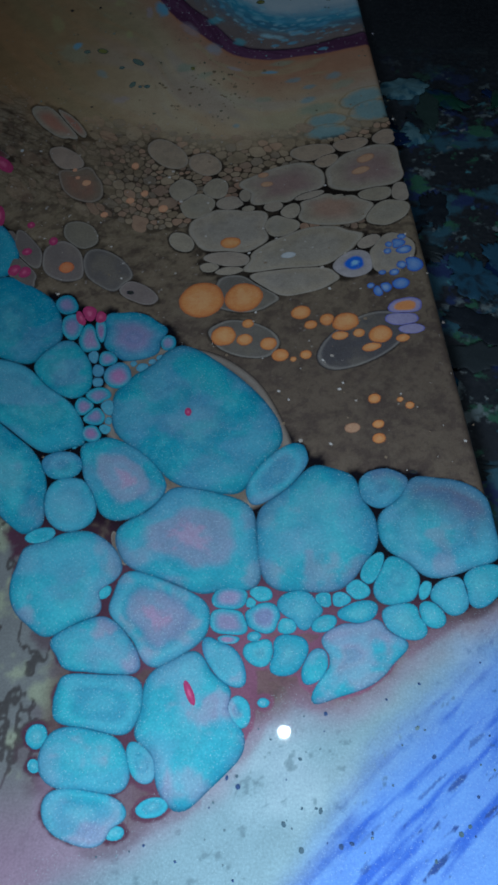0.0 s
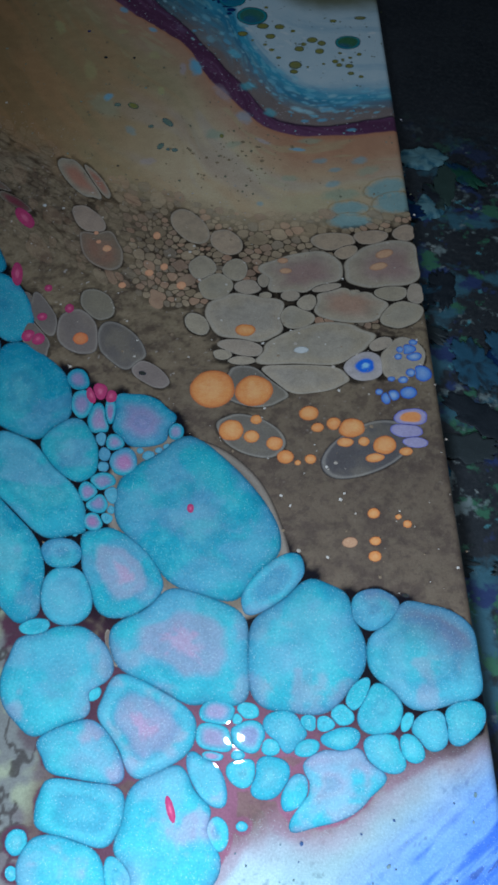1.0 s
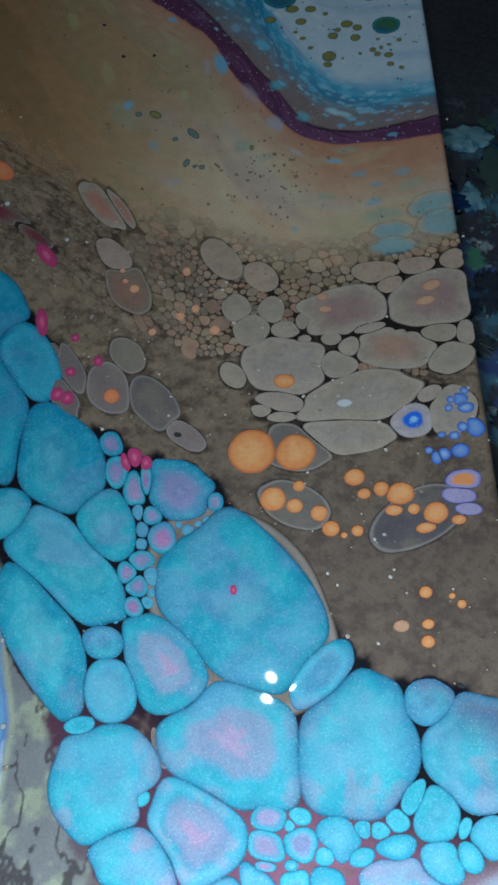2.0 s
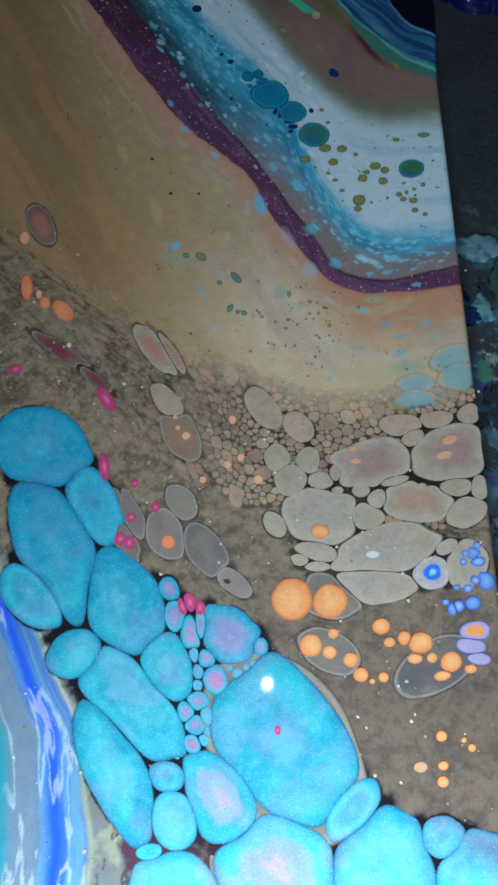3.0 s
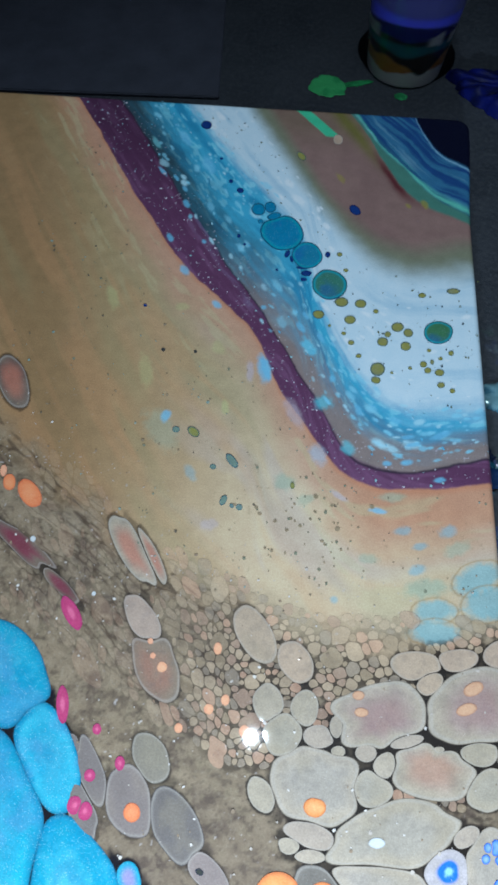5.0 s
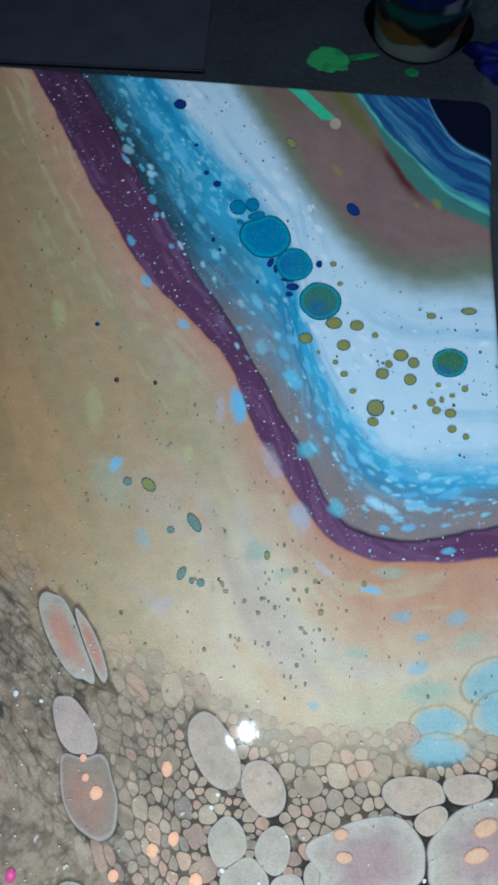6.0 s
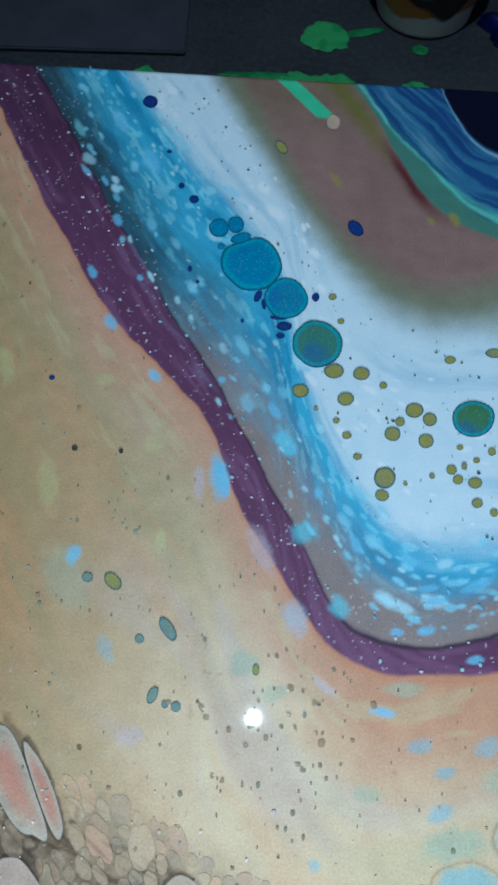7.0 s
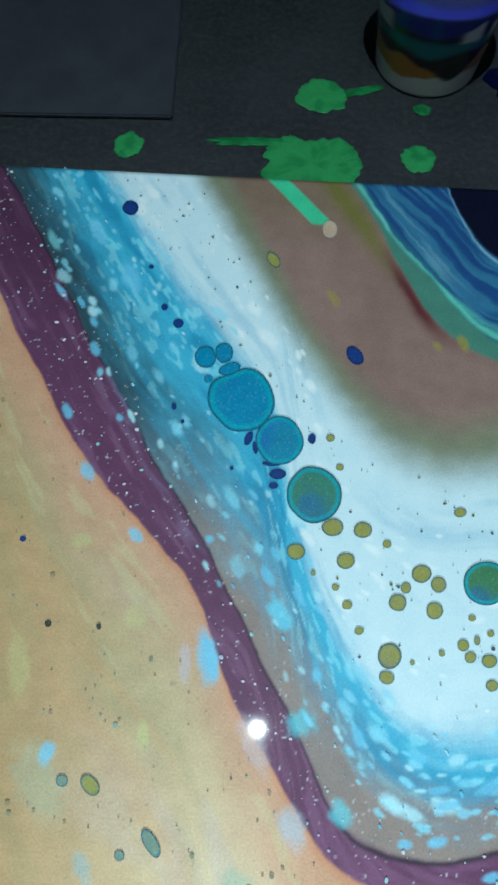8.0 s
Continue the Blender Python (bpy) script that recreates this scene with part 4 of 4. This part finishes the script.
            col = over(col, heart, step(0.95, 0.3, f + 0.3 * (m1 - 0.5)) * (0.45 if c[2] > -120 else 0.7))
        if style == "whiteblue":
            col = over(col, lin(40, 112, 226), step(0.55, 0.42, f))
            col = over(col, lin(150, 206, 244), step(0.22, 0.10, f + 0.3 * (m2 - 0.5)))
        col = over(col, lin(166, 146, 140) if rnd > 0.5 else lin(164, 152, 130), np.full(n, 0.5 * abs(2 * rnd - 1) if style == "grey" else 0.0))
        rim = np.exp(-((f - 0.93) / 0.035) ** 2)
        col = over(col, lin(176, 168, 160), rim * 0.5)
        col = over(col, lin(40, 34, 34), step(0.97, 1.0, f) * 0.9)
    elif style == "orange":
        col[:] = lin(230, 150, 90)
        col = over(col, lin(242, 184, 128), step(0.9, 0.2, f + 0.8 * (m2 - 0.5)) * 0.6)
        col = over(col, lin(196, 108, 66), step(0.80, 1.0, f) * 0.8)
        if c[2] < -140:
            col = over(col, lin(226, 110, 84), np.full(n, 0.45))
        if size < 2.4 and y.mean() > -370:
            col = over(col, lin(232, 178, 150), np.full(n, 0.6))
    elif style == "pink":
        col[:] = lin(190, 68, 116)
        col = over(col, lin(244, 130, 168), step(0.5, 0.2, f) * 0.5)
        col = over(col, lin(170, 50, 110), step(0.8, 1.0, f) * 0.7)
    elif style == "bluedot":
        col[:] = lin(98, 144, 214)
        col = over(col, lin(176, 198, 228), step(0.75, 0.2, f) * (0.2 + 0.6 * rnd))
        col = over(col, lin(40, 84, 196), step(0.75, 1.0, f) * 0.9)
    elif style == "lilac":
        col[:] = lin(166, 158, 194)
        if c is LILAC_RING:
            col = over(col, lin(232, 152, 96), step(0.68, 0.58, f))
        col = over(col, lin(92, 98, 196), step(0.85, 1.0, f) * 0.8)
    elif style in ("greencell", "greendot"):
        k = step(-105, -60, x + 0.0 * y) if style == "greencell" else np.full(n, 0.85)
        if c[2] < -150 or style == "greendot" and x.mean() < -95:
            k = np.full(n, 0.85 if size > 1.7 else 0.5)
        if style == "greencell":
            k = np.full(n, float(step(-96, -72, np.array(c[2]))))
        col[:] = lin(18, 126, 168)
        col = over(col, lin(156, 146, 36) if style == "greendot" else lin(64, 118, 84), k)
        col = over(col, lin(30, 96, 170), step(0.5, 0.8, m1) * (0.5 if style == "greencell" else 0.15))
        col = over(col, lin(24, 156, 176), np.exp(-((f - 0.88) / 0.07) ** 2) * (0.9 if size > 4 else 0.25))
        col = over(col, lin(20, 58, 84), step(0.9 if size > 4 else 0.76, 1.0, f) * 0.85)
        glint_fleck[:] = 0.35
    elif style == "tandot":
        col[:] = lin(208, 162, 130)
        col = over(col, lin(160, 112, 92), step(0.75, 1.0, f) * 0.7)
    elif style == "paledot":
        col[:] = lin(206, 208, 210) if c[3] < -60 else lin(184, 160, 140)
        col = over(col, lin(150, 150, 150), step(0.8, 1.0, f) * 0.7)
    elif style == "navydot":
        col[:] = lin(20, 54, 120) if c[3] > -150 and c[2] > -190 else lin(60, 62, 58)
        col = over(col, lin(14, 30, 70), step(0.7, 1.0, f) * 0.8)
    return np.column_stack((col, glint_fleck))


def cell_mesh(c, rivals, lift, rnd, spread=1.03, fill=1.0):
    size = max(c[4], c[5])
    sides, rings = (84, 20) if size > 12 else (48, 13) if size > 4 else (20, 7)
    r, vx, vy = outline(c, rivals, sides, spread, fill)
    f = 1 - (1 - np.linspace(0, 1, rings + 1)[1:]) ** 1.5
    height = min(0.07, 0.004 * size) if size > 4 else 0.002
    v, s = [(c[2], c[3], lift + height)], [0.0]
    for k in f:
        z = lift + height * (1 - k ** 3)
        v += [(c[2] + k * r[i] * vx[i], c[3] + k * r[i] * vy[i], z) for i in range(sides)]
        s += [k] * sides
    v, s = np.array(v), np.array(s)
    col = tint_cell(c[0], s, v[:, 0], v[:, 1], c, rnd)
    faces = [(0, 1 + i, 1 + (i + 1) % sides) for i in range(sides)]
    for q in range(rings - 1):
        a, b = 1 + q * sides, 1 + (q + 1) * sides
        faces += [(a + i, b + i, b + (i + 1) % sides, a + (i + 1) % sides) for i in range(sides)]
    return v * MM, faces, col


KIND = {"blueheart": ("paint_cell", "turquoise paint cell with a dusky pink heart"), "blue": ("paint_cell", "turquoise cell of paint with fine mica, its glints painted pale"), "bluesmall": ("paint_cell", "small turquoise paint cell"),
        "pinkblue": ("paint_cell", "small turquoise cell with a pink heart"), "grey": ("paint_cell", "grey paint cell with a pale rim"),
        "mauve": ("paint_cell", "grey-mauve paint cell with a reddish heart"), "whiteblue": ("paint_cell", "white paint cell with a bright blue heart"),
        "greyedge": ("paint_cell", "thin grey sliver of paint"), "orange": ("paint_dot", "round orange paint dot"), "pink": ("paint_dot", "bright pink paint dot"),
        "bluedot": ("paint_dot", "bright blue paint dot"), "lilac": ("paint_dot", "lilac paint dot with a blue rim"),
        "greencell": ("paint_cell", "teal and green paint cell with a blue rim"), "greendot": ("paint_dot", "olive green paint dot"),
        "navydot": ("paint_dot", "dark blue paint dot"), "paledot": ("paint_dot", "pale grey-white paint dot"), "tandot": ("paint_dot", "dull tan paint dot")}
LILAC_RING = next(c for c in CELLS if c[0] == "lilac")
LIFT = {1: 0.07, 2: 0.05, 3: 0.19, 4: 0.01}


def near(c, pool):
    return [o for o in pool if o is not c and math.hypot(o[2] - c[2], o[3] - c[3]) < max(o[4], o[5]) + max(c[4], c[5]) + 1.5]


def small_cell_meshes(cells, colour):
    """The beige cells: the larger ones one by one, the tiniest as one scatter."""
    made = []
    for c in cells:
        rnd = rng.random()
        v, f, col = cell_mesh(c, near(c, cells), 0.05, rnd, 1.10, 1.45)
        own = 0.42 * float(step(-165, -105, np.array(c[2]))) + 0.14
        made.append((c, v, f, col, np.tile((*colour[int(rnd * len(colour))], own), (len(col), 1))))
    vs = np.concatenate([m[1] for m in made])
    film = pigment(vs[:, 0] / MM, vs[:, 1] / MM, False)[0]
    limit = sorted((c[4] * c[5] for c in cells), reverse=True)[min(260, len(cells) - 1)]
    at, rest_v, rest_f, rest_c, base = 0, [], [], [], 0
    for c, v, f, col, tint in made:
        own = tint[:, 3]
        dark = step(0.12, 0.03, col[:, :3].mean(1))
        col[:, :3] = film[at:at + len(v)] * (1 - own)[:, None] + tint[:, :3] * own[:, None]
        col[:, :3] = over(col[:, :3], lin(70, 58, 48), dark * own)
        at += len(v)
        if c[4] * c[5] > limit:
            link_mesh("paint_cell", v, f, col, PAINT, painting)
            continue
        rest_v.append(v), rest_c.append(col)
        rest_f += [tuple(i + base for i in q) for q in f]
        base += len(v)
    ob = link_mesh("paint_cell_scatter", np.concatenate(rest_v), rest_f, np.concatenate(rest_c), PAINT, painting)
    tagged(ob, "tiny beige and grey paint cells", kind="stuff")


small_cell_meshes(SMALL, (lin(186, 162, 136), lin(166, 144, 118), lin(200, 174, 146), lin(178, 146, 126), lin(206, 162, 136), lin(156, 140, 124)))

for c in CELLS:
    if c[1] == 0:
        continue
    rnd = rng.random()
    rivals = near(c, [o for o in CELLS if o[1] == c[1]]) if c[1] in (1, 2) else near(c, [o for o in CELLS if o[1] == 3 and o[0] == c[0]]) if c[1] == 3 else []
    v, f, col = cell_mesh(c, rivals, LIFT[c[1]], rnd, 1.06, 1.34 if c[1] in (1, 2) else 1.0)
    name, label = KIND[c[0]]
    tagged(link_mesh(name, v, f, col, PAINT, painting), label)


# fine specks of paint
def specks(name, label, count, inside, colours, small, large, slant=None):
    vs, fs, cs = [], [], []
    while len(vs) < count * 9:
        x, y = -rng.uniform(1, 232), -rng.uniform(1, 590)
        if not inside(x, y) or any(abs(o[2] - x) < 30 and abs(o[3] - y) < 30 and o[1] in (1, 3) and float(reach(o, x, y)) < 1.1 for o in CELLS):
            continue
        a = small + (large - small) * rng.random() ** 3
        b, g = a * rng.uniform(0.6, 1.0), radians(rng.uniform(0, 180))
        if slant:
            b, g = a * rng.uniform(0.3, 0.6), radians(slant + rng.uniform(-15, 15))
        n, tint = len(vs), colours[rng.randrange(len(colours))]
        vs.append((x, y, 0.24))
        for i in range(8):
            p, q = a * math.cos(i * math.pi / 4), b * math.sin(i * math.pi / 4)
            vs.append((x + p * math.cos(g) - q * math.sin(g), y + p * math.sin(g) + q * math.cos(g), 0.20))
        fs += [(n, n + 1 + i, n + 1 + (i + 1) % 8) for i in range(8)]
        cs += [(*tint, 0.0)] * 9
    tagged(link_mesh(name, np.array(vs) * MM, fs, np.array(cs), PAINT, painting), label, kind="stuff")


def tan_zone(x, y):
    return float(TAN_EDGE(x)) + 2 < y < float(PURPLE_LOW(x)) - 3 and vnoise(x / 12, y / 12, 95) > 0.42


def pepper_zone(x, y):
    """A loose cluster of darker drops in the cream."""
    return ((x + 80) / 32) ** 2 + ((y + 256) / 26) ** 2 < 0.25 + 1.1 * float(vnoise(x / 6, y / 6, 97)) ** 2


def purple_zone(x, y):
    return float(PURPLE_LOW(x)) + 1 < y < float(PURPLE_HIGH(x)) + 5


def blue_zone(x, y):
    return float(PURPLE_HIGH(x)) + 3 < y < float(WHITE_LOW(x)) + 2


def brown_zone(x, y):
    return -470 + 0.2 * x < y < float(TAN_EDGE(x)) + 10 + 30 * vnoise(x / 20, y / 20, 96)


def white_zone(x, y):
    return float(WHITE_LOW(x)) + 2 < y < float(WHITE_HIGH(x)) - 8


def milk_zone(x, y):
    return y < float(CELLS_LOW(x)) - 6


specks("speck_scatter", "fine grey-green specks in the tan paint", 300, tan_zone, (lin(150, 132, 108), lin(132, 134, 114), lin(110, 100, 86), lin(138, 158, 150)), 0.25, 0.85)
specks("speck_scatter", "olive brown specks in the cream paint", 60, pepper_zone, (lin(150, 134, 108), lin(128, 128, 108), lin(158, 138, 112)), 0.35, 1.15)
specks("speck_scatter", "fine white specks in the purple paint", 170, purple_zone, (lin(205, 200, 214), lin(170, 176, 200), lin(150, 190, 200)), 0.18, 0.8)
specks("speck_scatter", "pale blue flecks in the blue paint", 110, blue_zone, (lin(120, 190, 222), lin(160, 210, 230), lin(96, 176, 214)), 0.25, 1.1, -58)
specks("speck_scatter", "pale specks in the brown paint", 420, brown_zone, (lin(190, 178, 168), lin(214, 206, 200), lin(150, 130, 110)), 0.2, 0.8)
specks("speck_scatter", "olive specks in the white paint", 150, white_zone, (lin(96, 104, 70), lin(70, 86, 96), lin(120, 132, 120)), 0.2, 0.75)
specks("speck_scatter", "dark specks in the milky paint", 80, milk_zone, (lin(84, 110, 124), lin(60, 86, 130), lin(110, 136, 146)), 0.25, 0.8)


# ---- the table and what stands on it ----
def blob(name, label, x, y, rx, ry, deg, colour, jag=0.3, thick=0.0012, seed=1, flecks=0.1, second=None, category="paint stain"):
    """A dried or wet splash of paint with a ragged rim."""
    sides = 96
    th = np.linspace(0, 2 * np.pi, sides, endpoint=False)
    rim = 1 + jag * (2 * fbm(np.cos(th) * 3.0 + seed * 3.1, np.sin(th) * 3.0 + seed * 1.7, seed, 5) - 1)
    s, k = math.sin(radians(deg)), math.cos(radians(deg))
    v, col, faces = [], [], []
    levels = ((0.02, 1.0), (0.2, 1.0), (0.4, 0.97), (0.6, 0.92), (0.75, 0.87), (0.88, 0.75), (0.97, 0.45), (1.0, 0.0))
    for f, h in levels:
        for i in range(sides):
            px, py = f * rim[i] * rx * math.cos(th[i]), f * rim[i] * ry * math.sin(th[i])
            crease = 0.35 + 1.3 * float(fbm(px * 150 + seed, py * 150, seed + 5, 3))
            v.append((px * k - py * s, px * s + py * k, 0.0004 + h * thick * crease))
    v = np.array(v)
    base = np.empty((len(v), 3))
    base[:] = colour
    m = fbm(v[:, 0] * 160 + seed, v[:, 1] * 160, seed + 3)
    base = over(base, second or tuple(0.55 * q for q in colour), step(0.45, 0.65, m) * 0.8)
    for q in range(len(levels) - 1):
        a, b = q * sides, (q + 1) * sides
        faces += [(a + i, b + i, b + (i + 1) % sides, a + (i + 1) % sides) for i in range(sides)]
    faces.append(tuple(range(sides)))
    ob = link_mesh(name, v, faces, np.column_stack((base, np.full(len(v), flecks))), PAINT)
    ob.location = (x, y, 0.0)
    return tagged(ob, label, category)


table = part("work_table", box(-0.60, 0.45, -0.35, 1.05, -0.04, 0.0, 0.004), COVER)
tagged(table, "dark grey work table smeared with old paint", "table")
for lx, ly in ((-0.55, -0.30), (0.40, -0.30), (-0.55, 1.00), (0.40, 1.00)):
    part("leg", box(lx - 0.03, lx + 0.03, ly - 0.03, ly + 0.03, -0.74, -0.04, 0.003), COVER, table)

floor = tagged(part("floor", box(-1.2, 1.1, -1.0, 1.6, -0.80, -0.74), WALL), "dark plain floor", "floor", kind="structure")
for nm, bx in (("wall_north", (-1.2, 1.1, 1.6, 1.7, -0.74, 2.0)), ("wall_south", (-1.2, 1.1, -1.1, -1.0, -0.74, 2.0)),
               ("wall_west", (-1.3, -1.2, -1.0, 1.6, -0.74, 2.0)), ("wall_east", (1.1, 1.2, -1.0, 1.6, -0.74, 2.0))):
    tagged(part(nm, box(*bx), WALL), "dark plain wall", "wall", kind="structure")
tagged(part("ceiling", box(-1.3, 1.2, -1.1, 1.7, 2.0, 2.1), WALL), "dark plain ceiling", "ceiling", kind="structure")


def lathe(rings, sides=64, cap=True):
    bm = bmesh.new()
    rows = []
    for r, z in rings:
        rows.append([bm.verts.new((r * math.cos(2 * math.pi * i / sides), r * math.sin(2 * math.pi * i / sides), z)) for i in range(sides)])
    for a, b in zip(rows, rows[1:]):
        for i in range(sides):
            bm.faces.new((a[i], a[(i + 1) % sides], b[(i + 1) % sides], b[i]))
    if cap:
        bm.faces.new(rows[0][::-1])
    for f in bm.faces:
        f.smooth = True
    return bm


# upturned cups that hold the painting off the table
def support_cup(x, y):
    hgt = TOP - 0.0182
    ob = part("support_cup", lathe(((0.033, 0.0), (0.034, 0.002), (0.026, hgt - 0.002), (0.024, hgt), (0.001, hgt))), CUPWHITE)
    ob.matrix_world = painting.matrix_world @ Matrix.Translation((x, y, 0))
    ob.location.z = 0
    return tagged(ob, "upturned white plastic cup under the painting", "cup", "cups under the painting")


for sx, sy in ((-0.06, -0.07), (-0.34, -0.07), (-0.06, -0.53), (-0.34, -0.53)):
    support_cup(sx, sy)


def paint_cup(x, y):
    """A clear cup of layered paint: white at the bottom, brown, black, teal and blue above, with runs."""
    cup = new("paint_cup")
    cup.location = (x, y, 0)
    tagged(cup, "clear plastic cup with layered white, brown, teal and blue paint", "cup")
    r = lambda z: 0.0305 + 0.095 * z
    part("cup_wall", lathe(((0.0285, 0.001), (r(0), 0.0), (r(0.003), 0.003), (r(0.062), 0.062), (r(0.063) + 0.0012, 0.064), (r(0.066), 0.067), (r(0.115), 0.115), (r(0.116) + 0.0018, 0.117),
                        (r(0.116), 0.1185), (r(0.115) - 0.001, 0.117), (r(0.07) - 0.001, 0.07), (r(0.003) - 0.001, 0.004)), cap=False), CLEAR, cup, "clear plastic cup wall")
    sides, levels = 96, 60
    th = np.linspace(0, 2 * np.pi, sides, endpoint=False)
    z = np.linspace(0.002, 0.088, levels)
    v = [((r(q) - 0.0016) * math.cos(a), (r(q) - 0.0016) * math.sin(a), q) for q in z for a in th]
    v = np.array(v)
    ang = np.tile(th, levels)
    h = v[:, 2] * 1000
    drip = lambda f, seed, amp: amp * (2 * vnoise(np.cos(ang) * f + 20 + seed, np.sin(ang) * f + 20, seed) - 1)
    col = np.empty((len(v), 3))
    col[:] = lin(244, 242, 238)
    col = over(col, lin(206, 138, 52), step(0, 1, h - 12 - drip(2.5, 3, 5)))
    col = over(col, lin(30, 18, 16), step(0, 2, h - 19 - drip(2.2, 4, 8)))
    col = over(col, lin(34, 136, 150), step(0, 4, h - 27 - drip(1.6, 5, 4)))
    col = over(col, lin(12, 22, 60), step(0, 4, h - 35 - drip(1.8, 8, 3)))
    white = step(0, 1.5, h - 36 - drip(2.4, 6, 3)) * step(0, -1.5, h - 46 - drip(3.0, 7, 3)) * step(0.30, 0.42, vnoise(np.cos(ang) * 3.4 + 9, np.sin(ang) * 3.4 + 9, 12))
    col = over(col, lin(16, 26, 160), step(0, 2, h - 40 - drip(2.0, 9, 3)))
    col = over(col, lin(236, 240, 248), white)
    col = over(col, lin(16, 18, 70), step(56, 62, h) * 0.8)
    faces = []
    for q in range(levels - 1):
        a, b = q * sides, (q + 1) * sides
        faces += [(a + i, a + (i + 1) % sides, b + (i + 1) % sides, b + i) for i in range(sides)]
    faces += [tuple(range(sides))[::-1], tuple(range((levels - 1) * sides, levels * sides))]
    tagged(link_mesh("paint_layers", v, faces, np.column_stack((col, np.full(len(v), 0.0))), PAINT, cup), "layers of wet paint seen through the cup")
    return cup


paint_cup(-0.042, 0.7325)

# a grey board and a white sheet beyond the painting
board = tagged(part("grey_board", box(-0.42, 0.0, 0.0, 0.125, 0.0, 0.003, 0.0008), BOARD), "flat grey board lying on the table", "board")
board.matrix_world = pose(-0.172, 0.655, 0.0, 0, 0, 12.5)
sheet = tagged(part("paper_sheet", box(-0.4, 0.0, 0.0, 0.16, 0.0, 0.001), PAPER), "blank white sheet of paper on the table", "paper")
sheet.matrix_world = pose(-0.2174, 0.785, 0.0, 0, 0, 12.5)

# mint green splashes between the painting and the cup
MINT = lin(66, 168, 100)
MINT2 = lin(46, 144, 84)
blob("paint_splash", "mint green paint splash dried on the table", -0.095, 0.692, 0.015, 0.012, 0, MINT, 0.25, 0.0008, 2, 0, MINT2)
blob("paint_splash", "mint green paint splash dried on the table", -0.090, 0.643, 0.026, 0.020, 10, MINT, 0.35, 0.0008, 3, 0, MINT2)
blob("paint_splash", "mint green paint splash dried on the table", -0.034, 0.660, 0.0095, 0.009, 0, MINT, 0.25, 0.0008, 4, 0, MINT2)
blob("paint_splash", "mint green paint splash dried on the table", -0.190, 0.632, 0.008, 0.009, 0, MINT, 0.3, 0.0008, 5, 0, MINT2)
blob("paint_splash", "thin mint green streak of dried paint", -0.126, 0.650, 0.024, 0.0030, 12, MINT2, 0.7, 0.0006, 6, 0)
blob("paint_splash", "thin mint green streak of dried paint", -0.074, 0.701, 0.013, 0.0030, 28, MINT2, 0.3, 0.0006, 7, 0)
blob("paint_splash", "mint green drip of paint at the cup's foot", -0.038, 0.695, 0.005, 0.004, 0, MINT2, 0.3, 0.0006, 8, 0)
blob("paint_puddle", "thick dark blue puddle of wet paint", 0.048, 0.715, 0.050, 0.026, -14, lin(10, 20, 88), 0.35, 0.010, 9, 0, lin(6, 12, 40), "paint puddle")

# crumpled pieces of plastic film beside the painting, shaped as pale teal paint blobs
for sx, sy, sr, sd in ((0.066, 0.447, 0.016, 20), (0.074, 0.40, 0.014, 70)):
    blob("plastic_piece", "crumpled pale teal piece of plastic film on the table", sx, sy, sr, sr * 0.7, sd, lin(104, 144, 154), 0.3, 0.0025, int(sx * 900), 0.3, lin(36, 92, 116), "paint skin")

# old splashes beside the painting
smear = random.Random(11)
INKS = (lin(36, 104, 128), lin(22, 50, 92), lin(34, 80, 64), lin(84, 106, 112), lin(18, 28, 54), lin(52, 96, 122), lin(60, 80, 76), lin(44, 50, 58), lin(36, 42, 50), lin(58, 66, 70))
for i in range(60):
    d = smear.random()
    py = smear.uniform(-0.04, 0.46)
    px = 0.085 - (py - 0.05) * 0.176 - 0.005 + 0.17 * d ** 1.2
    size = smear.uniform(0.006, 0.024)
    k = smear.randrange(len(INKS))
    blob("paint_splash", "old dried splash of blue-green paint on the table" if k < 7 else "old dried splash of grey paint on the table", px, py,
         size, size * smear.uniform(0.25, 0.7), smear.uniform(0, 180), INKS[k], 0.5, smear.uniform(0.0004, 0.0014), 20 + i, 0.1,
         INKS[smear.randrange(len(INKS))]).location.z = 0.00005 * i
